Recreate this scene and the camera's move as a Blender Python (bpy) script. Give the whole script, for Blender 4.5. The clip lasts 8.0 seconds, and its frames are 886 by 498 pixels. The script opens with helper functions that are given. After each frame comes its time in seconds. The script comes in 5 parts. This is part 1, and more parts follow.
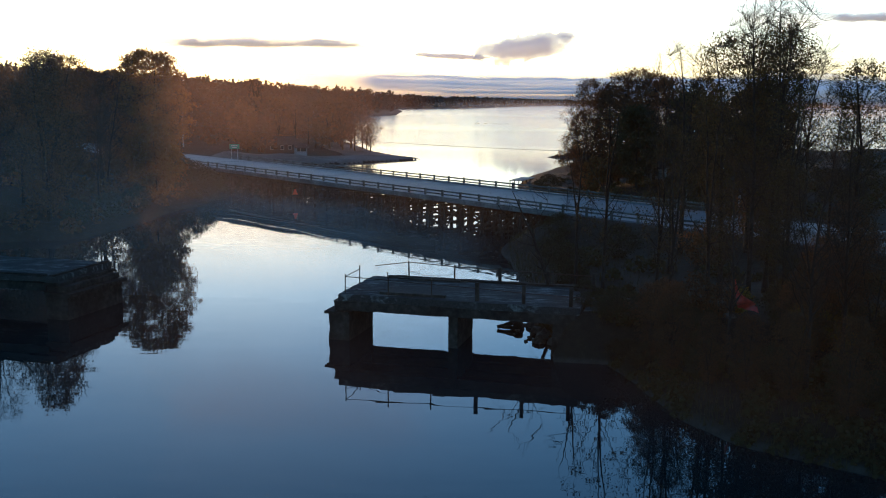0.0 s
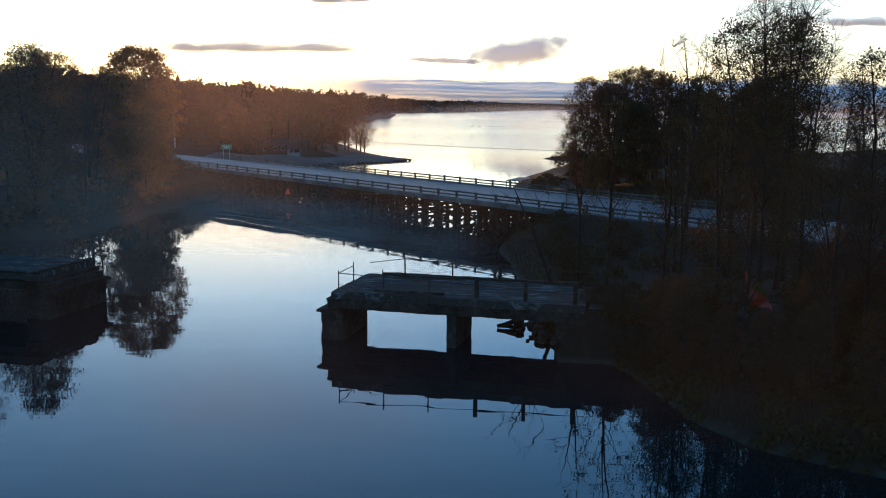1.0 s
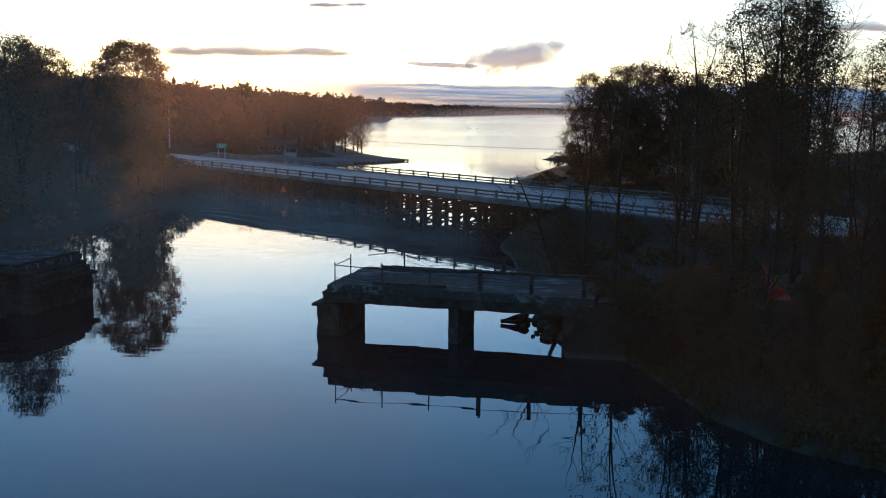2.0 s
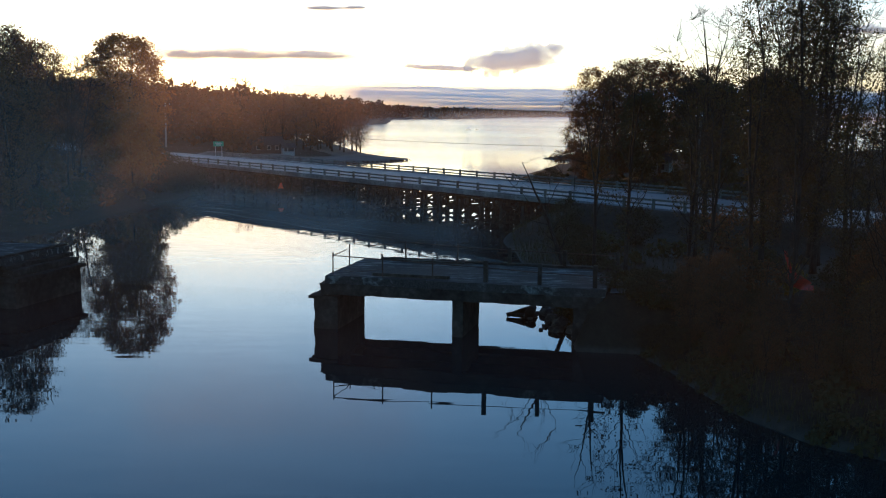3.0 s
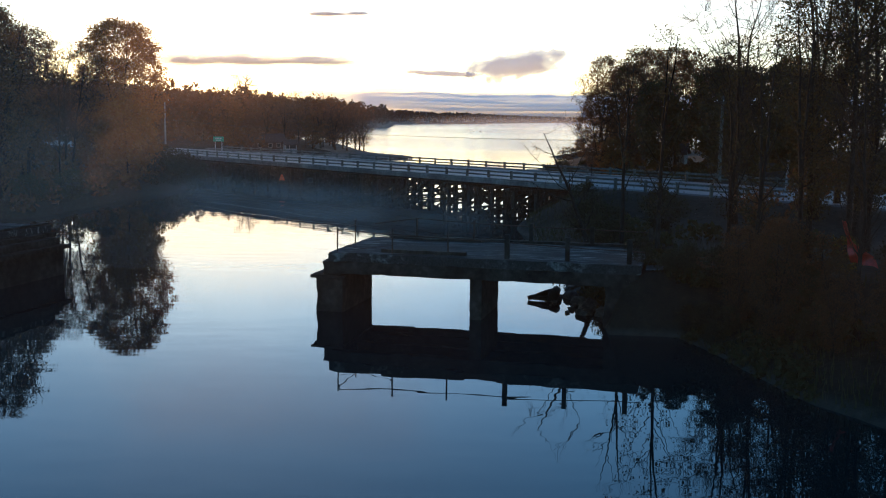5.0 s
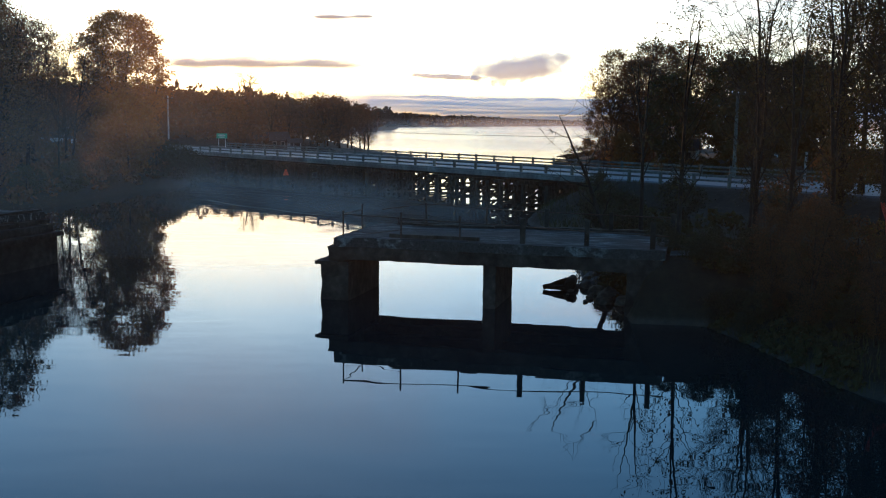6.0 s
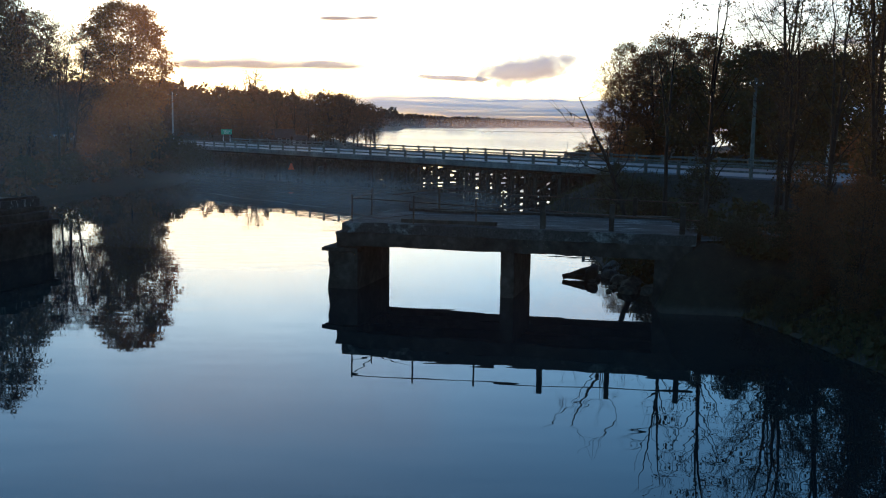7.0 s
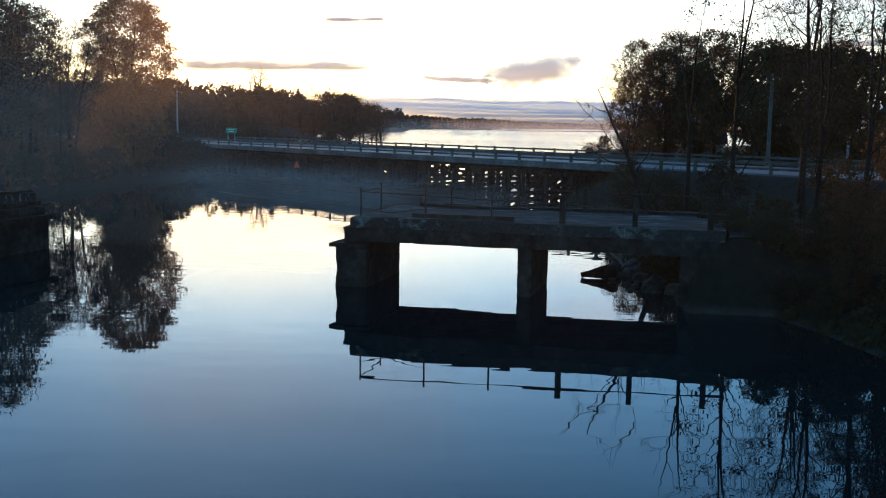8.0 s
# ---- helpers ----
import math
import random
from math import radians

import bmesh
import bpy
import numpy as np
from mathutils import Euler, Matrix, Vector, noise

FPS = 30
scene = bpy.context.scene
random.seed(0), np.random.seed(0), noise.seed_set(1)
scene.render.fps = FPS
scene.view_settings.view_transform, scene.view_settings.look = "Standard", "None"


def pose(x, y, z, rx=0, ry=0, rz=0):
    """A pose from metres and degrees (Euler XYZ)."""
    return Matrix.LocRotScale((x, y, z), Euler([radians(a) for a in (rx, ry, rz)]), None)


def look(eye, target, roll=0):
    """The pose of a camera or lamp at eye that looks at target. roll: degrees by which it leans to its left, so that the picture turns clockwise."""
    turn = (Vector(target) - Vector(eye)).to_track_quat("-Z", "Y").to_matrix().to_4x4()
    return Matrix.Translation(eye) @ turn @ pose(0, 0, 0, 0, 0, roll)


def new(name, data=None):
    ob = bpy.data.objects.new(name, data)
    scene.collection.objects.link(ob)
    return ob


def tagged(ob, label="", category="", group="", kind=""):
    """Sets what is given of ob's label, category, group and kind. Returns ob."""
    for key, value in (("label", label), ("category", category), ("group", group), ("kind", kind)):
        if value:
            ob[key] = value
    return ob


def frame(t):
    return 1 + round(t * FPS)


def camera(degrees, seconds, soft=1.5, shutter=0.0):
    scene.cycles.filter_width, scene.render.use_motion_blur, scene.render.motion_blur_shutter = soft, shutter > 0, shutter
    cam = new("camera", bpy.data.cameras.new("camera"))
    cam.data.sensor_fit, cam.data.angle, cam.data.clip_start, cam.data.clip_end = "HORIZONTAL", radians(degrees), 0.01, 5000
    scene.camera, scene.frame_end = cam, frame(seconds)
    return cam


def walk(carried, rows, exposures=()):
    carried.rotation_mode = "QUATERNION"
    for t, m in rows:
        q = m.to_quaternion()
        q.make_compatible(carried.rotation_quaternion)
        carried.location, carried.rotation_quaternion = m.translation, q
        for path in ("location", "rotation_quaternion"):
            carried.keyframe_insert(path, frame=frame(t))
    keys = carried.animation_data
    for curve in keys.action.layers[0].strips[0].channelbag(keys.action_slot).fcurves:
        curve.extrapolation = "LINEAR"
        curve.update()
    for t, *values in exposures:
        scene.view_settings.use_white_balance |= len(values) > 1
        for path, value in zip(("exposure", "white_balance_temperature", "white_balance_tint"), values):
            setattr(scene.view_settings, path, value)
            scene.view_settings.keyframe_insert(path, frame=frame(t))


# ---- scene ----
import functools

cam = camera(48.4, 8.0, soft=1.1)
PATH = [
    (0, (0.168, -7.939, 14.43), (0.149, -5.961, 14.133), 0.5),
    (0.5, (0.042, -6.663, 13.999), (0.029, -4.685, 13.706), 0.5),
    (1, (-0.07, -5.404, 13.517), (-0.077, -3.425, 13.229), 0.5),
    (1.5, (-0.2, -4.18, 12.96), (-0.202, -2.2, 12.677), 0.6),
    (3, (-0.57, -0.484, 11.327), (-0.568, 1.497, 11.054), 0.5),
    (3.5, (-0.696, 0.706, 10.778), (-0.695, 2.688, 10.508), 0.5),
    (4, (-0.877, 1.895, 10.225), (-0.876, 3.877, 9.958), 0.5),
    (4.5, (-1.054, 3.072, 9.696), (-1.054, 5.054, 9.432), 0.5),
    (6, (-1.538, 6.51, 8.005), (-1.549, 8.493, 7.751), 0.6),
    (6.5, (-1.746, 7.781, 7.479), (-1.762, 9.765, 7.227), 0.7),
    (7, (-1.962, 8.918, 7.023), (-1.983, 10.902, 6.772), 0.7),
    (7.5, (-2.128, 10.018, 6.634), (-2.155, 12.002, 6.384), 0.7),
    (8, (-2.324, 10.95, 6.546), (-2.355, 12.934, 6.298), 0.8),
]
walk(cam, [(t, look(eye, target, roll)) for t, eye, target, roll in PATH], [(0, 2.27, 6450, -3), (3, 2.27, 6500, -3), (8, 2.47, 6900, -3)])
# ---------------------------------------------------------------- light
SUN_AZ = 12.6      # degrees to the left of the y axis
SUN_EL = 2.4
world = bpy.data.worlds.new("dawn_sky")
scene.world = world
world.use_nodes = True
wn = world.node_tree.nodes
wl = world.node_tree.links
sky = wn.new("ShaderNodeTexSky")
sky.sky_type = "NISHITA"
sky.sun_disc = False
sky.sun_elevation = radians(SUN_EL)
sky.sun_rotation = radians(-SUN_AZ)
sky.altitude = 200
sky.air_density = 0.85
sky.dust_density = 0.36
sky.ozone_density = 3.6
wl.new(sky.outputs[0], wn["Background"].inputs["Color"])
wn["Background"].inputs["Strength"].default_value = 0.15
sun_data = bpy.data.lights.new("sun", "SUN")
sun_data.energy = 1.7
sun_data.angle = radians(0.6)
sun_data.color = (1.0, 0.5, 0.22)
sun = new("sun", sun_data)
a, e = radians(SUN_AZ), radians(SUN_EL)
sun_way = Vector((-math.sin(a) * math.cos(e), math.cos(a) * math.cos(e), math.sin(e)))
sun.matrix_world = look(sun_way * 300, (0, 0, 0))


# ---------------------------------------------------------------- materials
def material(name, build):
    m = bpy.data.materials.new(name)
    m.use_nodes = True
    nt = m.node_tree
    build(nt, nt.nodes, nt.links, nt.nodes["Principled BSDF"])
    return m


def coords(nt, scale=(1, 1, 1), kind="Object"):
    tc = nt.nodes.new("ShaderNodeTexCoord")
    mp = nt.nodes.new("ShaderNodeMapping")
    mp.inputs["Scale"].default_value = scale
    nt.links.new(tc.outputs[kind], mp.inputs["Vector"])
    return mp.outputs["Vector"]


def world_coords(nt, scale=(1, 1, 1)):
    g = nt.nodes.new("ShaderNodeNewGeometry")
    mp = nt.nodes.new("ShaderNodeMapping")
    mp.inputs["Scale"].default_value = scale
    nt.links.new(g.outputs["Position"], mp.inputs["Vector"])
    return mp.outputs["Vector"]


def noise_node(nt, vec, scale, detail=4.0, rough=0.55, distort=0.0):
    n = nt.nodes.new("ShaderNodeTexNoise")
    n.inputs["Scale"].default_value = scale
    n.inputs["Detail"].default_value = detail
    n.inputs["Roughness"].default_value = rough
    n.inputs["Distortion"].default_value = distort
    nt.links.new(vec, n.inputs["Vector"])
    return n.outputs["Fac"]


def ramp(nt, fac, stops):
    r = nt.nodes.new("ShaderNodeValToRGB")
    el = r.color_ramp.elements
    el[0].position, el[0].color = stops[0][0], (*stops[0][1], 1)
    el[1].position, el[1].color = stops[-1][0], (*stops[-1][1], 1)
    for pos, col in stops[1:-1]:
        k = el.new(pos)
        k.color = (*col, 1)
    nt.links.new(fac, r.inputs["Fac"])
    return r.outputs["Color"]


def mix(nt, fac, a, b, mode="MIX"):
    m = nt.nodes.new("ShaderNodeMix")
    m.data_type, m.blend_type = "RGBA", mode
    for sock, v in ((m.inputs[0], fac), (m.inputs[6], a), (m.inputs[7], b)):
        if hasattr(v, "is_output"):
            nt.links.new(v, sock)
        elif isinstance(v, tuple):
            sock.default_value = (*v, 1)
        else:
            sock.default_value = v
    return m.outputs[2]


def bump(nt, height, strength, distance, target):
    b = nt.nodes.new("ShaderNodeBump")
    b.inputs["Strength"].default_value = strength
    b.inputs["Distance"].default_value = distance
    nt.links.new(height, b.inputs["Height"])
    nt.links.new(b.outputs["Normal"], target)
    return b


def two_scale(name, dark, mid, light, fine, coarse, rough, relief=0.3, dist=0.02, metal=0.0, stretch=(1, 1, 1), spec=0.4):
    """A surface with fine grain and broad stains."""
    def build(nt, nodes, links, bsdf):
        v = world_coords(nt, stretch)
        f = noise_node(nt, v, fine, 6, 0.6)
        c = noise_node(nt, v, coarse, 3, 0.5, 0.4)
        base = ramp(nt, f, [(0.3, dark), (0.5, mid), (0.72, light)])
        stain = ramp(nt, c, [(0.35, (0.45, 0.45, 0.45)), (0.62, (1, 1, 1))])
        links.new(mix(nt, 1.0, base, stain, "MULTIPLY"), bsdf.inputs["Base Color"])
        bsdf.inputs["Roughness"].default_value = rough
        bsdf.inputs["Metallic"].default_value = metal
        bsdf.inputs["Specular IOR Level"].default_value = spec
        bump(nt, f, relief, dist, bsdf.inputs["Normal"])
    return material(name, build)


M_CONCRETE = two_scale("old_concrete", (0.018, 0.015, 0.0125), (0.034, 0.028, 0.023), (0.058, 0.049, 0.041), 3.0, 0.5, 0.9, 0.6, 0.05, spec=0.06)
M_CONCRETE_NEW = two_scale("bridge_concrete", (0.11, 0.112, 0.105), (0.16, 0.162, 0.15), (0.22, 0.222, 0.205), 2.0, 0.25, 0.7, 0.2, 0.01)


def build_deck(nt, nodes, links, bsdf):
    """A dark old deck, scuffed pale in long patches."""
    v = world_coords(nt)
    along = nodes.new("ShaderNodeMapping")
    along.inputs["Rotation"].default_value = (0, 0, radians(14.2))
    along.inputs["Scale"].default_value = (0.5, 2.4, 1)
    links.new(v, along.inputs["Vector"])
    f = noise_node(nt, along.outputs[0], 1.6, 7, 0.65)
    g = noise_node(nt, v, 12.0, 4, 0.6)
    c = noise_node(nt, v, 0.28, 2, 0.5)
    base = ramp(nt, g, [(0.3, (0.018, 0.017, 0.015)), (0.7, (0.045, 0.042, 0.039))])
    pale = ramp(nt, g, [(0.3, (0.10, 0.097, 0.092)), (0.7, (0.22, 0.215, 0.205))])
    scuff = mix(nt, 1.0, ramp(nt, f, [(0.52, (0, 0, 0)), (0.62, (1, 1, 1))]), ramp(nt, c, [(0.36, (0, 0, 0)), (0.58, (1, 1, 1))]), "MULTIPLY")
    links.new(mix(nt, scuff, base, pale), bsdf.inputs["Base Color"])
    bsdf.inputs["Roughness"].default_value = 0.92
    bsdf.inputs["Specular IOR Level"].default_value = 0.08
    bump(nt, f, 0.6, 0.04, bsdf.inputs["Normal"])


M_DECK = material("worn_deck", build_deck)
M_ASPHALT = two_scale("asphalt", (0.065, 0.065, 0.067), (0.09, 0.09, 0.092), (0.12, 0.12, 0.122), 9.0, 0.12, 0.6, 0.12, 0.002, spec=0.35)
M_TIMBER = two_scale("creosoted_timber", (0.02, 0.016, 0.012), (0.045, 0.036, 0.028), (0.08, 0.065, 0.05), 5.0, 0.6, 0.85, 0.4, 0.01, stretch=(1, 1, 0.25), spec=0.1)
M_RAILWOOD = two_scale("rail_timber", (0.04, 0.045, 0.038), (0.075, 0.08, 0.068), (0.13, 0.135, 0.115), 4.0, 0.5, 0.6, 0.3, 0.01)
M_RUST = two_scale("rusty_pipe", (0.03, 0.015, 0.01), (0.07, 0.035, 0.022), (0.12, 0.06, 0.035), 14.0, 1.5, 0.7, 0.3, 0.004, metal=0.4)
M_ROCK = two_scale("rock", (0.02, 0.018, 0.016), (0.05, 0.045, 0.04), (0.11, 0.10, 0.09), 4.0, 0.7, 0.85, 0.7, 0.05, spec=0.15)
M_BARK = two_scale("bark", (0.012, 0.010, 0.008), (0.026, 0.022, 0.018), (0.05, 0.042, 0.034), 6.0, 0.4, 0.9, 0.5, 0.02, stretch=(1, 1, 0.3), spec=0.08)
M_SAND = two_scale("beach_sand", (0.05, 0.042, 0.034), (0.08, 0.067, 0.054), (0.12, 0.10, 0.08), 5.0, 0.12, 0.9, 0.3, 0.02)
M_TRACK = two_scale("cracked_old_road", (0.03, 0.03, 0.026), (0.07, 0.068, 0.062), (0.13, 0.125, 0.115), 2.4, 0.35, 0.95, 0.5, 0.04, spec=0.08)
M_METAL = two_scale("galvanised_metal", (0.3, 0.31, 0.32), (0.42, 0.43, 0.44), (0.52, 0.53, 0.54), 12.0, 1.0, 0.45, 0.1, 0.002, metal=0.8)


def plain(name, color, rough=0.6, metal=0.0):
    def build(nt, nodes, links, bsdf):
        f = noise_node(nt, world_coords(nt), 6.0, 5, 0.6)
        lo = tuple(c * 0.72 for c in color)
        hi = tuple(min(1, c * 1.15) for c in color)
        links.new(ramp(nt, f, [(0.35, lo), (0.65, hi)]), bsdf.inputs["Base Color"])
        bsdf.inputs["Roughness"].default_value = rough
        bsdf.inputs["Metallic"].default_value = metal
        bsdf.inputs["Specular IOR Level"].default_value = 0.45 if rough < 0.6 else 0.12
    return material(name, build)


M_GREEN = plain("sign_green", (0.01, 0.30, 0.16), 0.35)
M_WHITE = plain("white_paint", (0.75, 0.76, 0.76), 0.5)
M_ORANGE = plain("safety_orange", (0.85, 0.09, 0.02), 0.45)
M_RED = plain("red_plastic", (0.55, 0.03, 0.015), 0.4)
M_ROOF = plain("dark_shingle", (0.03, 0.027, 0.027), 0.95)
M_SIDING = plain("brown_siding", (0.05, 0.035, 0.03), 0.85)
M_GREY = plain("weathered_grey_paint", (0.22, 0.21, 0.21), 0.8)
M_POLE = plain("bleached_wood", (0.27, 0.25, 0.235), 0.85)
M_PALESIDING = plain("pale_blue_siding", (0.38, 0.50, 0.56), 0.7)
M_GLASSDARK = plain("window_glass", (0.02, 0.022, 0.025), 0.08)
M_WIRE = plain("wire", (0.02, 0.02, 0.02), 0.6)


def leaf_material(name, tones, through_light=0.35):
    """Leaf blades: colour differs leaf by leaf, and some light comes through."""
    def build(nt, nodes, links, bsdf):
        g = nodes.new("ShaderNodeNewGeometry")
        step = 1.0 / (len(tones) - 1)
        col = ramp(nt, g.outputs["Random Per Island"], [(i * step, c) for i, c in enumerate(tones)])
        info = nodes.new("ShaderNodeObjectInfo")
        tint = ramp(nt, info.outputs["Random"], [(0.0, (0.75, 0.75, 0.75)), (1.0, (1.1, 1.05, 1.0))])
        col = mix(nt, 1.0, col, tint, "MULTIPLY")
        links.new(col, bsdf.inputs["Base Color"])
        bsdf.inputs["Roughness"].default_value = 0.8
        bsdf.inputs["Specular IOR Level"].default_value = 0.06
        tr = nodes.new("ShaderNodeBsdfTranslucent")
        links.new(col, tr.inputs["Color"])
        ms = nodes.new("ShaderNodeMixShader")
        ms.inputs[0].default_value = through_light
        links.new(bsdf.outputs[0], ms.inputs[1])
        links.new(tr.outputs[0], ms.inputs[2])
        links.new(ms.outputs[0], nodes["Material Output"].inputs["Surface"])
    return material(name, build)


M_LEAF_RUST = leaf_material("rust_leaves", [(0.15, 0.058, 0.02), (0.21, 0.085, 0.026), (0.165, 0.08, 0.03), (0.24, 0.115, 0.034)], 0.42)
M_LEAF_BROWN = leaf_material("brown_leaves", [(0.09, 0.046, 0.024), (0.125, 0.062, 0.03), (0.095, 0.058, 0.027), (0.075, 0.048, 0.025)], 0.5)
M_LEAF_OLIVE = leaf_material("olive_leaves", [(0.042, 0.040, 0.018), (0.06, 0.048, 0.02), (0.04, 0.04, 0.018), (0.07, 0.046, 0.02)])
M_LEAF_GREEN = leaf_material("dark_green_leaves", [(0.036, 0.038, 0.02), (0.045, 0.045, 0.022), (0.04, 0.036, 0.02)])
M_LEAF_YELLOW = leaf_material("yellow_leaves", [(0.2, 0.13, 0.02), (0.12, 0.1, 0.02), (0.22, 0.1, 0.02)])
M_LEAF_FAR = leaf_material("far_woods_leaves", [(0.075, 0.045, 0.032), (0.095, 0.052, 0.034), (0.06, 0.045, 0.032), (0.11, 0.058, 0.034)], 0.5)
M_LEAF_SHORE = leaf_material("far_shore_leaves", [(0.03, 0.034, 0.034), (0.042, 0.042, 0.04), (0.034, 0.036, 0.036)], 0.15)
M_GRASS = leaf_material("dry_grass_blades", [(0.04, 0.038, 0.016), (0.06, 0.05, 0.024), (0.03, 0.036, 0.014)], 0.25)


def build_water(nt, nodes, links, bsdf):
    """A calm river; the open lake beyond is ruffled by a light air."""
    bsdf.inputs["Base Color"].default_value = (0.006, 0.009, 0.010, 1)
    bsdf.inputs["IOR"].default_value = 1.333
    v = world_coords(nt, (1, 1, 1))
    f = noise_node(nt, world_coords(nt, (0.32, 1.0, 1)), 1.1, 1, 0.5)
    c = noise_node(nt, world_coords(nt, (1, 1.6, 1)), 0.2, 2, 0.5)
    add = nodes.new("ShaderNodeMath")
    add.operation = "MULTIPLY_ADD"
    links.new(c, add.inputs[0])
    add.inputs[1].default_value = 1.6
    links.new(f, add.inputs[2])
    sep = nodes.new("ShaderNodeSeparateXYZ")
    links.new(v, sep.inputs[0])
    open_water = nodes.new("ShaderNodeMapRange")
    open_water.inputs["From Min"].default_value = 150
    open_water.inputs["From Max"].default_value = 330
    open_water.inputs["To Min"].default_value = 0.0
    open_water.inputs["To Max"].default_value = 0.16
    links.new(sep.outputs["Y"], open_water.inputs["Value"])
    links.new(open_water.outputs[0], bsdf.inputs["Roughness"])
    bump(nt, add.outputs[0], 0.085, 0.04, bsdf.inputs["Normal"])


M_WATER = material("still_water", build_water)


def build_ground(nt, nodes, links, bsdf):
    v = world_coords(nt)
    f = noise_node(nt, v, 1.7, 6, 0.65)
    c = noise_node(nt, v, 0.09, 3, 0.5)
    grass = ramp(nt, f, [(0.3, (0.008, 0.008, 0.005)), (0.55, (0.016, 0.015, 0.009)), (0.75, (0.034, 0.029, 0.017))])
    leaf = ramp(nt, f, [(0.3, (0.010, 0.007, 0.005)), (0.6, (0.022, 0.015, 0.009)), (0.8, (0.045, 0.028, 0.015))])
    soil = mix(nt, ramp(nt, c, [(0.42, (0, 0, 0)), (0.6, (1, 1, 1))]), grass, leaf)
    sep = nodes.new("ShaderNodeSeparateXYZ")
    links.new(v, sep.inputs[0])
    mud = ramp(nt, f, [(0.3, (0.022, 0.019, 0.015)), (0.7, (0.055, 0.046, 0.036))])
    wet = ramp(nt, sep.outputs["Z"], [(0.12, (0.8, 0.8, 0.8)), (0.34, (0, 0, 0))])
    near = ramp(nt, sep.outputs["X"], [(0.0, (0, 0, 0)), (1.0, (1, 1, 1))])
    wet = mix(nt, 1.0, wet, near, "MULTIPLY")
    links.new(mix(nt, wet, soil, mud), bsdf.inputs["Base Color"])
    bsdf.inputs["Roughness"].default_value = 0.95
    bsdf.inputs["Specular IOR Level"].default_value = 0.1
    bump(nt, f, 0.8, 0.15, bsdf.inputs["Normal"])


M_GROUND = material("bank_ground", build_ground)


# ---------------------------------------------------------------- mesh helpers
class Shape:
    """Collects vertices and faces for one mesh."""
    def __init__(self):
        self.v, self.f, self.n = [], [], 0

    def add(self, verts, faces):
        self.v.append(np.asarray(verts, float))
        self.f += [tuple(i + self.n for i in f) for f in faces]
        self.n += len(verts)
        return self

    def box(self, x0, x1, y0, y1, z0, z1, edge=0.0, m=None):
        """A box with its twelve edges cut off at 45 degrees where edge > 0."""
        lo, hi, verts, faces = (x0, y0, z0), (x1, y1, z1), [], []
        e = min(edge, 0.45 * (x1 - x0), 0.45 * (y1 - y0), 0.45 * (z1 - z0))
        if e <= 0:
            verts = [(x, y, z) for x in (x0, x1) for y in (y0, y1) for z in (z0, z1)]
            faces = [(0, 1, 3, 2), (4, 6, 7, 5), (0, 4, 5, 1), (2, 3, 7, 6), (0, 2, 6, 4), (1, 5, 7, 3)]
        else:
            at = {}
            for sx in (0, 1):
                for sy in (0, 1):
                    for sz in (0, 1):
                        for ax in range(3):
                            p = [hi[k] - e if s else lo[k] + e for k, s in enumerate((sx, sy, sz))]
                            p[ax] = hi[ax] if (sx, sy, sz)[ax] else lo[ax]
                            at[sx, sy, sz, ax] = len(verts)
                            verts.append(p)
            for ax in range(3):
                b, c = (ax + 1) % 3, (ax + 2) % 3
                for s in (0, 1):
                    ring = []
                    for q, r in ((0, 0), (1, 0), (1, 1), (0, 1)):
                        k = [0, 0, 0]
                        k[ax], k[b], k[c] = s, q, r
                        ring.append(at[(*k, ax)])
                    faces.append(tuple(ring if s else ring[::-1]))
                for q in (0, 1):
                    for r in (0, 1):
                        k0, k1 = [0, 0, 0], [0, 0, 0]
                        k0[b], k0[c], k1[b], k1[c] = q, r, q, r
                        k0[ax], k1[ax] = 0, 1
                        quad = (at[(*k0, b)], at[(*k1, b)], at[(*k1, c)], at[(*k0, c)])
                        faces.append(quad if (q == r) else quad[::-1])
            for sx in (0, 1):
                for sy in (0, 1):
                    for sz in (0, 1):
                        t = tuple(at[sx, sy, sz, ax] for ax in range(3))
                        faces.append(t if (sx + sy + sz) % 2 else t[::-1])
        verts = np.array(verts, float)
        if m is not None:
            verts = verts @ np.array(m.to_3x3()).T + np.array(m.translation)
        return self.add(verts, faces)

    def tube(self, points, radii, sides=6, caps=True):
        """A round bar along points."""
        p = np.asarray(points, float)
        r = np.broadcast_to(np.asarray(radii, float), (len(p),))
        d = np.gradient(p, axis=0)
        d /= np.linalg.norm(d, axis=1)[:, None] + 1e-9
        ref = np.array([0.0, 0.0, 1.0]) if abs(d[:, 2]).mean() < 0.8 else np.array([1.0, 0.0, 0.0])
        s = np.cross(d, ref)
        s /= np.linalg.norm(s, axis=1)[:, None] + 1e-9
        t = np.cross(s, d)
        a = np.arange(sides) * 2 * math.pi / sides
        ring = p[:, None] + r[:, None, None] * (np.cos(a)[None, :, None] * s[:, None] + np.sin(a)[None, :, None] * t[:, None])
        faces = []
        for i in range(len(p) - 1):
            for k in range(sides):
                j = (k + 1) % sides
                faces.append((i * sides + k, i * sides + j, (i + 1) * sides + j, (i + 1) * sides + k))
        if caps:
            faces.append(tuple(range(sides))[::-1])
            faces.append(tuple((len(p) - 1) * sides + k for k in range(sides)))
        return self.add(ring.reshape(-1, 3), faces)

    def mesh(self, name):
        me = bpy.data.meshes.new(name)
        me.from_pydata(np.concatenate(self.v).tolist(), [], self.f)
        me.validate()
        me.update()
        return me


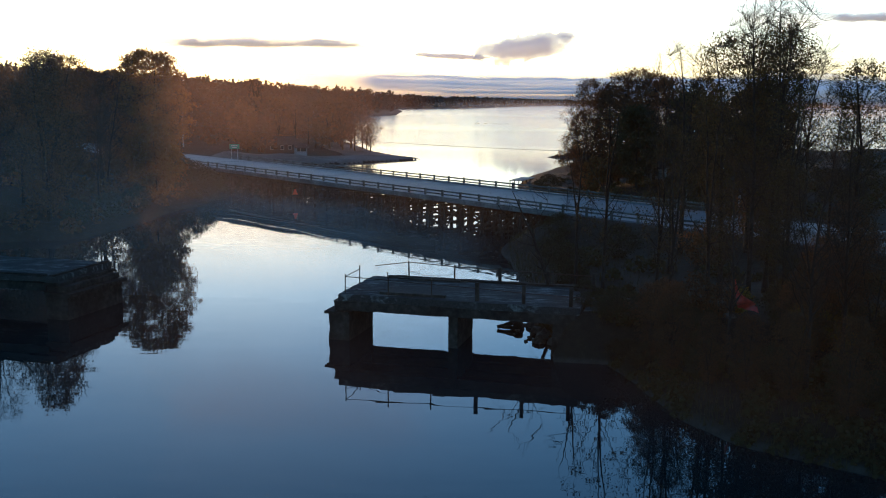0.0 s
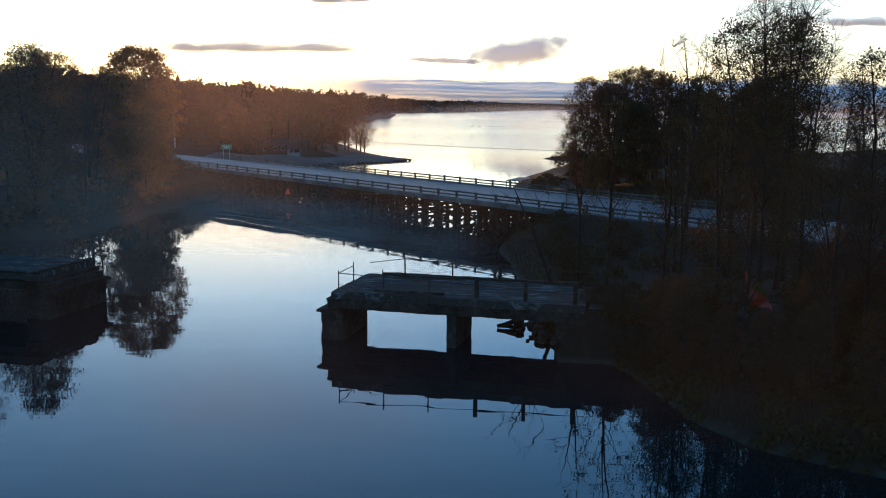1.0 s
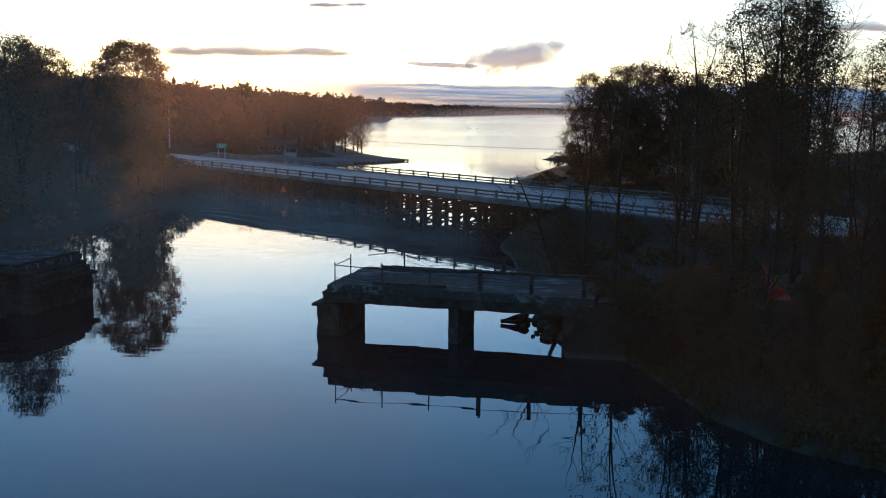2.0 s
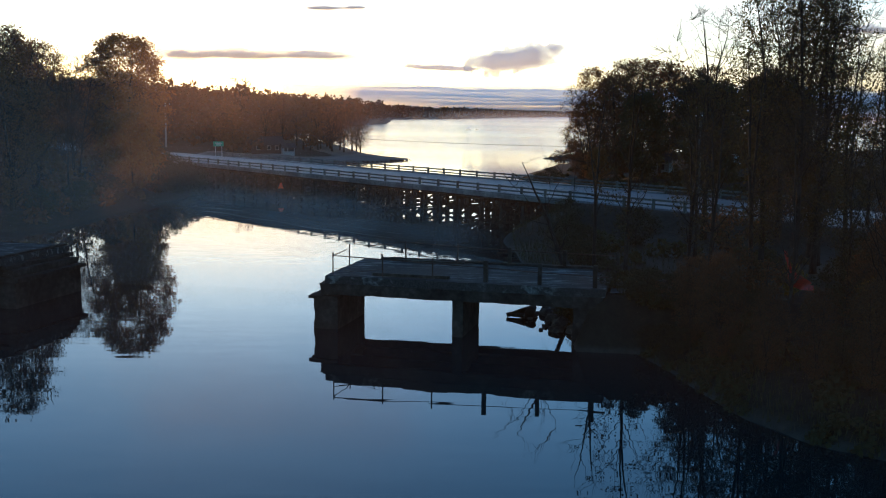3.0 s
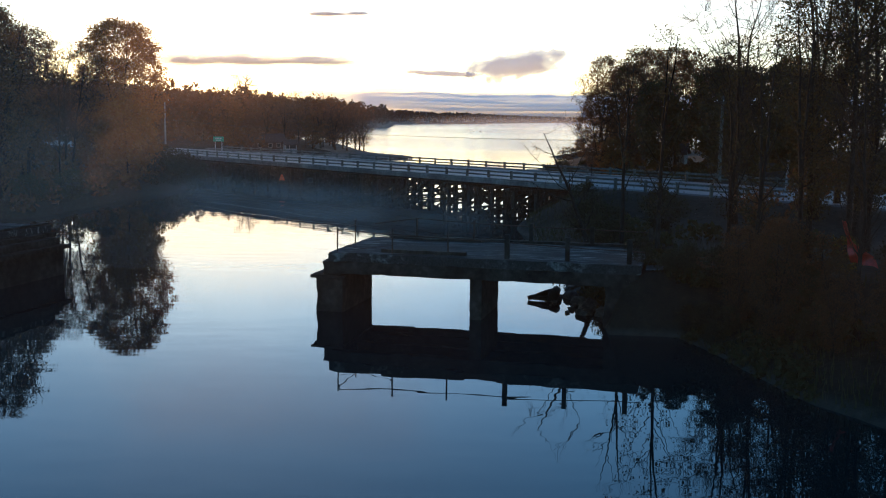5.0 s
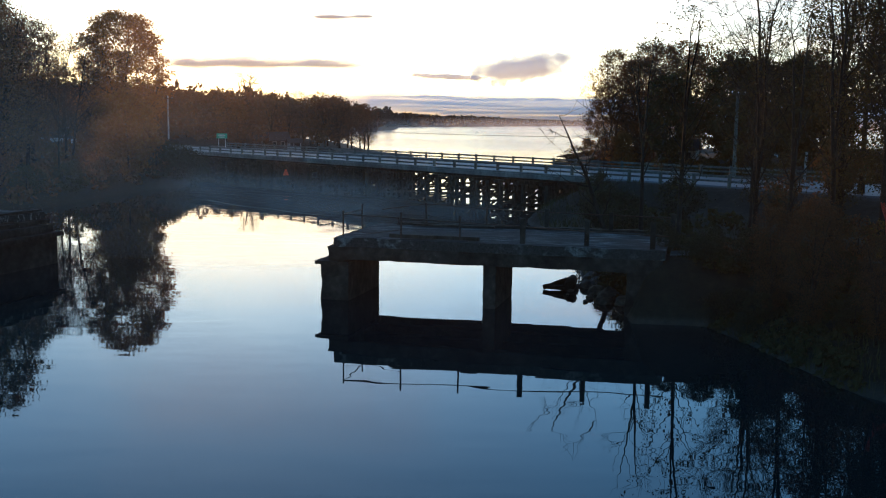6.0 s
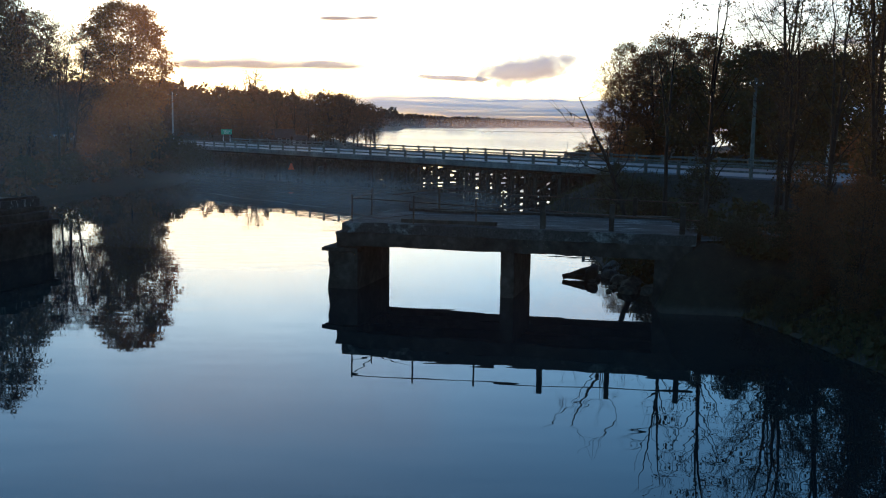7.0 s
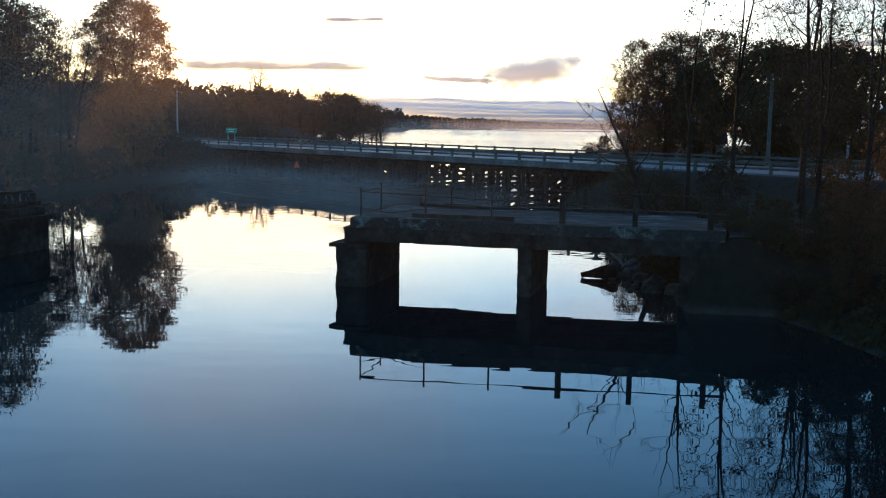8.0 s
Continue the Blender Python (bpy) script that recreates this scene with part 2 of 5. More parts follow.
def part(name, shape, mat, parent=None, label="", smooth=False):
    """One mesh object, under its thing."""
    me = shape if isinstance(shape, bpy.types.Mesh) else shape.mesh(name)
    if not me.materials:
        me.materials.append(mat)
    if smooth:
        me.shade_smooth()
    ob = new(name, me)
    ob.parent = parent
    if label:
        tagged(ob, label)
    return ob


def thing(name, m, label, category, group="", kind=""):
    ob = new(name)
    ob.empty_display_size = 0.2
    ob.matrix_world = m
    return tagged(ob, label, category, group, kind)


def rough_block(x0, x1, y0, y1, z0, z1, cell, amount, seed, chip=0.0):
    """A weathered block: its faces are cut into cells and pushed about, its edges chipped."""
    sh = Shape()
    nx, ny, nz = (max(1, min(60, round((b - a) / cell))) for a, b in ((x0, x1), (y0, y1), (z0, z1)))
    gx, gy, gz = np.linspace(x0, x1, nx + 1), np.linspace(y0, y1, ny + 1), np.linspace(z0, z1, nz + 1)
    index, verts, faces = {}, [], []

    def vid(i, j, k):
        if (i, j, k) not in index:
            index[i, j, k] = len(verts)
            p = Vector((gx[i], gy[j], gz[k]))
            q = p * 0.9 + Vector((seed * 7.3, seed * 1.7, seed * 3.1))
            d = Vector((noise.noise(q), noise.noise(q + Vector((31, 0, 0))), noise.noise(q + Vector((0, 47, 0))))) * amount
            fine = q * 3.7
            d += Vector((noise.noise(fine), noise.noise(fine + Vector((9, 0, 0))), noise.noise(fine + Vector((0, 5, 0))))) * amount * 0.4
            out = sum((i in (0, nx), j in (0, ny), k in (0, nz)))
            if out > 1 and chip:
                mid = Vector(((x0 + x1) / 2, (y0 + y1) / 2, (z0 + z1) / 2))
                bite = max(0.0, noise.noise(q * 1.9 + Vector((3, 3, 3)))) * chip + chip * 0.15
                pull = mid - p
                for ax, (at, n) in enumerate(((i, nx), (j, ny), (k, nz))):
                    if at in (0, n):
                        d[ax] += math.copysign(bite, pull[ax])
            verts.append(p + d)
        return index[i, j, k]

    for j in range(ny):
        for k in range(nz):
            faces.append((vid(0, j, k), vid(0, j, k + 1), vid(0, j + 1, k + 1), vid(0, j + 1, k)))
            faces.append((vid(nx, j, k), vid(nx, j + 1, k), vid(nx, j + 1, k + 1), vid(nx, j, k + 1)))
    for i in range(nx):
        for k in range(nz):
            faces.append((vid(i, 0, k), vid(i + 1, 0, k), vid(i + 1, 0, k + 1), vid(i, 0, k + 1)))
            faces.append((vid(i, ny, k), vid(i, ny, k + 1), vid(i + 1, ny, k + 1), vid(i + 1, ny, k)))
    for i in range(nx):
        for j in range(ny):
            faces.append((vid(i, j, 0), vid(i, j + 1, 0), vid(i + 1, j + 1, 0), vid(i + 1, j, 0)))
            faces.append((vid(i, j, nz), vid(i + 1, j, nz), vid(i + 1, j + 1, nz), vid(i, j + 1, nz)))
    return sh.add([tuple(v) for v in verts], faces)


# ---------------------------------------------------------------- ground and water
# The shore of the river and the lake, walked round once.
SHORE = [(70, -600), (48, -60), (32, 8), (21, 26), (17, 28.8), (12.4, 32.4), (10.6, 36), (9.6, 42), (8.6, 46), (6.6, 50), (5.4, 53),
         (5.6, 60), (5.6, 70), (5.4, 86), (7.6, 97), (10, 110), (13, 140), (11, 160), (14, 180), (22.6, 206), (30, 235), (31, 250), (22, 254.5), (34, 259),
         (60, 262), (120, 268), (260, 255), (600, 180), (2000, -200), (4950, -500), (4950, 4300), (1500, 4250), (468, 4150), (200, 3000), (57, 2160),
         (-60, 1800), (-120, 1480), (-72, 1405), (-58, 1000), (-75, 880), (-110, 700), (-100, 500), (-62, 400), (-38, 330), (-27, 292), (-22, 268),
         (-14, 248), (-8, 237.5), (-23.5, 220), (-40, 206), (-50, 190), (-46, 170), (-39, 150), (-34, 130), (-36, 117), (-37, 104), (-38, 92),
         (-46, 89), (-50, 78), (-48, 64), (-46, 48), (-56, 25), (-66, -20), (-80, -600)]


def shore_distance(x, y):
    """Metres to the shore: positive on land, negative on water."""
    poly = np.array(SHORE, float)
    a, b = poly, np.roll(poly, -1, 0)
    best, inside = np.full(x.shape, 1e9), np.zeros(x.shape, bool)
    for (ax, ay), (bx, by) in zip(a, b):
        dx, dy = bx - ax, by - ay
        t = np.clip(((x - ax) * dx + (y - ay) * dy) / (dx * dx + dy * dy), 0, 1)
        best = np.minimum(best, np.hypot(x - ax - t * dx, y - ay - t * dy))
        cross = (ay > y) != (by > y)
        inside ^= cross & (x < ax + (y - ay) * dx / (dy if dy else 1e-9))
    return np.where(inside, -best, best)


ROAD_U, ROAD_N, ROAD_C = np.array([0.63335, -0.77387]), np.array([0.77387, 0.63335]), 65.46


def ground_height(x, y):
    x, y = np.asarray(x, float), np.asarray(y, float)
    d = shore_distance(x, y)
    near = np.hypot(x, y - 80)
    wobble = 0.35 * np.sin(x * 0.31 + 1.3 * np.sin(y * 0.17)) + 0.3 * np.sin(y * 0.23 + x * 0.11)
    bank = np.interp(d, [-40, -6, -1.0, 0, 1.2, 4, 12, 40], [-4, -2.2, -0.6, 0.0, 0.55, 1.5, 2.4, 3.0])
    # the sandy spit lies low
    spit = np.clip(1 - np.hypot(x + 24, y - 240) / 42, 0, 1)
    bank = np.where(d > 0, bank * (1 - spit) + np.minimum(bank, 0.28 + 0.015 * d) * spit, bank)
    far_side = np.where((x < -40) & (y > 180), np.clip((d - 60) * 0.07, 0, 16), 0) + np.where(y > 1900, np.clip((d - 20) * 0.02, 0, 10), 0)
    h = bank + np.where(d > 2, wobble * np.clip((d - 2) / 8, 0, 1), 0) + far_side
    # the road's embankment
    off = x * ROAD_N[0] + y * ROAD_N[1] - ROAD_C
    s = x * ROAD_U[0] + y * ROAD_U[1]
    side = np.maximum(np.maximum(-1.2 - off, off - 15.0), 0)
    ends = np.clip((s + 68) / 8, 0, 1) + np.clip((-146 - s) / 8, 0, 1)
    top = 3.38 - np.maximum(side - 0.3, 0) * 0.42
    h = np.where((ends > 0) & (s < 40) & (s > -330), np.maximum(h, np.where(d > -1, top * ends + h * (1 - ends), h)), h)
    inside = (side <= 0.3) & (ends >= 1) & (s < 40) & (s > -330)
    h = np.where(inside, np.minimum(h, 3.38), h)
    # the old road that led on to the broken bridge
    so = (x + 6.32) * 0.96932 - (y - 50.8) * 0.24579
    vo = (x + 6.32) * 0.24579 + (y - 50.8) * 0.96932
    old = (so > 12.5) & (so < 34) & (vo > -1.0) & (vo < 6.6)
    h = np.where(old, np.maximum(h, np.clip((so - 12.5) / 1.5, 0, 1) * 2.55), h)
    return h


def spaced(lo, hi, centre, fine, grow):
    out, step, v = [centre], fine, centre
    while v < hi:
        v += step
        out.append(min(v, hi))
        step = fine if v < centre + 75 else step * grow
    step, v = fine, centre
    while v > lo:
        v -= step
        out.insert(0, max(v, lo))
        step = fine if v > centre - 75 else step * grow
    return np.array(out)


gx, gy = spaced(-4950, 4950, 0, 1.1, 1.07), spaced(-900, 4950, 85, 1.1, 1.06)
mx, my = np.meshgrid(gx, gy, indexing="ij")
mz = ground_height(mx, my)
ground_shape = Shape()
nyy = len(gy)
quads = [(i * nyy + j, (i + 1) * nyy + j, (i + 1) * nyy + j + 1, i * nyy + j + 1) for i in range(len(gx) - 1) for j in range(nyy - 1)]
ground_shape.add(np.stack([mx, my, mz], -1).reshape(-1, 3), quads)
ground = part("ground", ground_shape, M_GROUND, smooth=True)
tagged(ground, "dark leaf-strewn earth and dry grass banks", "ground", kind="structure")

sheet = Shape().add([(-4950, -900, 0), (4950, -900, 0), (4950, 4950, 0), (-4950, 4950, 0)], [(0, 1, 2, 3)])
water = part("water", sheet, M_WATER)
tagged(water, "still blue river and lake water reflecting the dawn sky", "water", kind="structure")

# the sand of the low spit, a thin skin on the ground
sx, sy = np.meshgrid(np.arange(-52, -5, 1.0), np.arange(200, 282, 1.0), indexing="ij")
sd = shore_distance(sx, sy)
keep = (sd > -0.6) & (sd < 16)
skin = Shape()
cells = [(i, j) for i in range(sx.shape[0] - 1) for j in range(sx.shape[1] - 1) if keep[i, j] and keep[i + 1, j] and keep[i + 1, j + 1] and keep[i, j + 1]]
used = sorted({(i + a, j + b) for i, j in cells for a in (0, 1) for b in (0, 1)})
number = {k: n for n, k in enumerate(used)}
hz = ground_height(sx, sy) + 0.12
skin.add([(sx[k], sy[k], hz[k]) for k in used], [(number[i, j], number[i + 1, j], number[i + 1, j + 1], number[i, j + 1]) for i, j in cells])
beach = part("beach", skin, M_SAND, smooth=True)
tagged(beach, "low pale sandy spit reaching into the lake", "beach", kind="structure")


def ground_at(x, y):
    return float(ground_height(np.array([x]), np.array([y]))[0])


# ---------------------------------------------------------------- the road and its bridge
BRIDGE = pose(3.06, 99.62, 0, 0, 0, math.degrees(math.atan2(-0.77387, 0.63335)))
bridge = thing("road_bridge", BRIDGE, "low road bridge with timber guard rails on timber pile bents", "bridge")
X0, X1 = -78.0, 12.5
part("deck", Shape().box(X0, X1, -0.42, 14.25, 3.06, 3.46, 0.04), M_CONCRETE_NEW, bridge, "grey concrete deck slab")
part("road_surface", Shape().box(X0, X1, 0.45, 13.4, 3.4, 3.5), M_ASPHALT, bridge, "smooth grey asphalt")
for y0, y1 in ((-0.42, 0.4), (13.45, 14.25)):
    part("kerb", Shape().box(X0, X1, y0, y1, 3.464, 3.62, 0.04), M_CONCRETE_NEW, bridge)
for y in (1.6, 4.4, 7.0, 9.6, 12.4):
    part("girder", Shape().box(X0, X1, y - 0.16, y + 0.16, 2.72, 3.056, 0.02), M_TIMBER, bridge)

post_mesh = Shape().box(-0.11, 0.11, -0.11, 0.11, 3.15, 4.38, 0.02).mesh("post")
rail_mesh = Shape().box(-1.6, 1.596, -0.05, 0.05, -0.085, 0.085, 0.015).mesh("rail")
low_rail_mesh = Shape().box(-1.6, 1.596, -0.045, 0.045, -0.075, 0.075, 0.015).mesh("rail_low")


def railing(y, inward, first, last):
    for k in range(first, last):
        p = part("post", post_mesh, M_RAILWOOD, bridge)
        p.location = (k * 3.2, y, 0.02 * math.sin(k * 1.7))
        for z, me in ((4.22, rail_mesh), (3.86, low_rail_mesh)):
            r = part("rail", me, M_RAILWOOD, bridge)
            r.location = (k * 3.2 + 1.6, y + inward * 0.16, z + 0.012 * math.sin(k * 2.3 + z))


railing(-0.05, 1, -26, 10)
railing(13.85, -1, -26, 9)

support_mesh = Shape().tube([(0, 0, -2.4), (0, 0, 1.0), (0, 0, 2.44)], [0.23, 0.215, 0.2], 10).mesh("support")
cap_mesh = Shape().box(-0.19, 0.19, 0.0, 13.9, 2.42, 2.74, 0.02).mesh("cap")
brace_mesh = Shape().box(-0.05, 0.05, -2.45, 2.45, -0.12, 0.12, 0.015).mesh("brace")
girt_mesh = Shape().box(-0.05, 0.05, 0.2, 13.7, -0.11, 0.11, 0.015).mesh("girt")
SPAN = (-17.5, -11.0)      # the wider span for boats
rng = random.Random(5)
for k, x in enumerate(np.arange(-73.0, 11.5, 3.15)):
    if SPAN[0] < x < SPAN[1]:
        continue
    x += rng.uniform(-0.25, 0.25)
    bent = new("bent")
    bent.parent = bridge
    bent.location = (float(x), 0, 0)
    for q in range(8):
        p = part("support", support_mesh, M_TIMBER, bent)
        p.location = (rng.uniform(-0.05, 0.05), 0.75 + q * 1.77 + rng.uniform(-0.4, 0.4) * (0 < q < 7), 0)
        p.rotation_euler = (rng.uniform(-0.015, 0.015), rng.uniform(-0.015, 0.015), rng.uniform(0, 6))
    part("cap", cap_mesh, M_TIMBER, bent)
    for y in (2.0, 4.5, 7.0, 9.5, 12.0):
        for sgn in ((-1, 1) if k % 3 == 0 else ((-1, 1)[k % 2],)):
            b = part("brace", brace_mesh, M_TIMBER, bent)
            b.location = (0.235 * sgn, y, 1.45)
            b.rotation_euler = (sgn * 0.48, 0, 0)
    for sgn, z in ((1, 0.55), (-1, 1.7)):
        g = part("girt", girt_mesh, M_TIMBER, bent)
        g.location = (0.34 * sgn, 0, z + rng.uniform(-0.2, 0.3))

# abutments of the bridge
for x0, x1 in ((-84.0, -78.3), (12.8, 17.0)):
    part("abutment", rough_block(x0, x1, -0.6, 14.4, -1.0, 3.3, 0.8, 0.05, 3), M_CONCRETE, bridge, "stained concrete abutment")

# the road on the banks at both ends
for name, x0, x1 in (("road", 12.52, 108.0), ("road", -250.0, -78.02)):
    xs = np.linspace(x0, x1, 40)
    rd = Shape()
    n = len(xs)
    prof = [(0.2, 3.3), (0.45, 3.5), (6.9, 3.56), (13.4, 3.5), (13.7, 3.3)]
    rd.add([(x, y, z) for x in xs for y, z in prof], [(i * 5 + j, (i + 1) * 5 + j, (i + 1) * 5 + j + 1, i * 5 + j + 1) for i in range(n - 1) for j in range(4)])
    road = part(name, rd, M_ASPHALT)
    road.matrix_world = BRIDGE
    tagged(road, "grey asphalt two-lane road", "road", kind="structure")


# ---------------------------------------------------------------- the old broken bridge
OLD = pose(-6.32, 50.8, 0, 0, 0, math.degrees(math.atan2(-0.24579, 0.96932)))
old = thing("old_bridge_remnant", OLD, "ruined concrete bridge end with bent pipe railing over the water", "bridge")
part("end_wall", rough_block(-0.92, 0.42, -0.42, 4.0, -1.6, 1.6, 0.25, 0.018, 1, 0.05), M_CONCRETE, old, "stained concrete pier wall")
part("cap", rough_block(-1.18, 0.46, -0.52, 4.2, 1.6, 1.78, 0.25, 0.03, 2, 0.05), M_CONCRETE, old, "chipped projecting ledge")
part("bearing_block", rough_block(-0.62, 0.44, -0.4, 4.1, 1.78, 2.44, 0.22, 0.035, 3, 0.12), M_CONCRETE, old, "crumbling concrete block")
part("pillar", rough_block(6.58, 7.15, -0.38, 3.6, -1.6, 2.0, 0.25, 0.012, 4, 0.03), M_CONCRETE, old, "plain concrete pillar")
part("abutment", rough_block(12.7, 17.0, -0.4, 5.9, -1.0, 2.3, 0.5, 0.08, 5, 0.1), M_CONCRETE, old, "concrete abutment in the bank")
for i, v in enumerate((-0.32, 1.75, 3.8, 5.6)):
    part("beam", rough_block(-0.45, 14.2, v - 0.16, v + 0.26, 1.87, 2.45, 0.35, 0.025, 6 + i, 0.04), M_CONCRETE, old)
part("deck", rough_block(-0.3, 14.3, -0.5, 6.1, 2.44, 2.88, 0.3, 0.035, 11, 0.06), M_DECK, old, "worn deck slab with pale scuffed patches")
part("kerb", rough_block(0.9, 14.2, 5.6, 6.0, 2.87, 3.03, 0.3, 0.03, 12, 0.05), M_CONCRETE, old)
part("loose_timber", rough_block(2.2, 6.3, -0.02, 0.22, 2.9, 3.06, 0.4, 0.02, 13, 0.02), M_TIMBER, old, "dark squared timber lying along the edge")
part("loose_board", rough_block(1.7, 5.9, 5.25, 5.5, 2.9, 3.0, 0.4, 0.02, 14, 0.02), M_TIMBER, old, "dark board lying along the edge")

# posts: plan place, height, lean, thick or pipe
for s, v, top, lean, r in ((0.0, 0.05, 4.02, 0.0, 0.035), (2.75, 0.0, 4.05, 0.005, 0.04), (5.44, 0.02, 3.98, -0.01, 0.04),
                           (-0.1, 2.9, 4.1, 0.01, 0.035), (0.9, 5.5, 3.25, 0.02, 0.03), (2.33, 5.75, 4.02, -0.03, 0.05), (5.4, 5.75, 3.95, 0.01, 0.05)):
    h = top - 2.85
    part("post", Shape().tube([(s, v, 2.8), (s + lean * 0.5, v, 2.85 + h / 2), (s + lean, v, top)], r, 8), M_RUST, old, "thin rusty pipe post")
for s, v, top, w in ((8.25, -0.1, 3.98, 0.11), (11.0, -0.1, 3.95, 0.1), (13.74, -0.1, 3.97, 0.11), (8.4, 5.75, 3.9, 0.1), (11.5, 5.75, 3.85, 0.1), (14.4, 5.75, 3.85, 0.1)):
    part("post", rough_block(s - w, s + w, v - w, v + w, 2.7, top, 0.2, 0.012, s, 0.02), M_CONCRETE, old, "square concrete post")


def sagging(points, r, sides=6):
    """A bent pipe through points."""
    p = np.array(points, float)
    t = np.linspace(0, len(p) - 1, 8 * (len(p) - 1) + 1)
    c = np.stack([np.interp(t, range(len(p)), p[:, k]) for k in range(3)], 1)
    c[1:-1] = (c[:-2] + 2 * c[1:-1] + c[2:]) / 4
    return Shape().tube(c, r, sides)


part("rail", sagging([(0.0, 0.05, 3.86), (2.75, 0.0, 3.78), (5.44, 0.02, 3.68), (8.25, -0.1, 3.62), (11.0, -0.1, 3.5), (14.4, -0.1, 3.42)], 0.028), M_RUST, old, "bent rusty pipe rail")
part("rail", sagging([(0.0, 0.05, 3.86), (-0.1, 2.9, 3.85)], 0.024), M_RUST, old, "thin rusty pipe rail")
part("rail", sagging([(0.0, 5.72, 3.62), (2.33, 5.75, 3.97), (5.4, 5.75, 3.82), (8.4, 5.75, 3.74), (11.5, 5.75, 3.7), (14.4, 5.75, 3.66)], 0.028), M_RUST, old, "bent rusty pipe rail")
part("wire", sagging([(0.0, 0.05, 3.2), (1.2, 0.1, 3.02), (2.75, 0.0, 3.25)], 0.012, 4), M_RUST, old)
part("wire", sagging([(2.33, 5.75, 3.4), (3.6, 5.7, 3.12), (5.4, 5.75, 3.3)], 0.012, 4), M_RUST, old)

# the overgrown road that ran on to it
xs, ys = np.meshgrid(np.linspace(14.45, 33.0, 38), np.linspace(0.1, 5.5, 12), indexing="ij")
lane = Shape()
lane.add(np.stack([xs, ys, 2.72 + 0.05 * np.sin(xs * 1.7 + ys) - 0.012 * (ys - 2.8) ** 2 - 0.02 * (xs - 14.4)], -1).reshape(-1, 3),
         [(i * 12 + j, (i + 1) * 12 + j, (i + 1) * 12 + j + 1, i * 12 + j + 1) for i in range(37) for j in range(11)])
lane = part("old_road", lane, M_TRACK, smooth=True)
lane.matrix_world = OLD
tagged(lane, "cracked grey old road grown over with dry grass", "road", kind="structure")

# its other half by the far bank
ruin = thing("old_bridge_abutment", OLD, "broken concrete bridge end by the wooded bank", "bridge")
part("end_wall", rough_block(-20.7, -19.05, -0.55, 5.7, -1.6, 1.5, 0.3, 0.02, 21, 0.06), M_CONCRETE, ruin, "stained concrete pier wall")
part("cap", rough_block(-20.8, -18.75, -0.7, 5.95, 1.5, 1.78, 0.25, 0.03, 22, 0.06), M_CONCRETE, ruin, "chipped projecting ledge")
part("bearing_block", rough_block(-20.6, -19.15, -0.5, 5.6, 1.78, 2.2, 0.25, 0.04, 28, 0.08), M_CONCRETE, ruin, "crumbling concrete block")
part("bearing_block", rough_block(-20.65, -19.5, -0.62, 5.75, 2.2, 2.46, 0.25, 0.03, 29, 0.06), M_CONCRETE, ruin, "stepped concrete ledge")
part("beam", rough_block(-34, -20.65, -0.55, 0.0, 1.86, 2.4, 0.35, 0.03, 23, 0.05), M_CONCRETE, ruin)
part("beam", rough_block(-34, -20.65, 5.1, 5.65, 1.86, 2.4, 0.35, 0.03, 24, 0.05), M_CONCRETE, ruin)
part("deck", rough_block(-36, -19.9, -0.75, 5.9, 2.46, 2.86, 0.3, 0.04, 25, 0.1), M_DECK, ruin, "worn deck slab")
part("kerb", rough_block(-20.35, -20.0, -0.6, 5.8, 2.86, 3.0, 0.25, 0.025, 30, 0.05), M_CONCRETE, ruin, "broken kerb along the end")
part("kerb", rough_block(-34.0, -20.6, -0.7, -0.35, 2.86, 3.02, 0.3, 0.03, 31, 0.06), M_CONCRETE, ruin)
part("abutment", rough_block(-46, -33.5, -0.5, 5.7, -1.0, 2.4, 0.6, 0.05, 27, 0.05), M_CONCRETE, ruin)


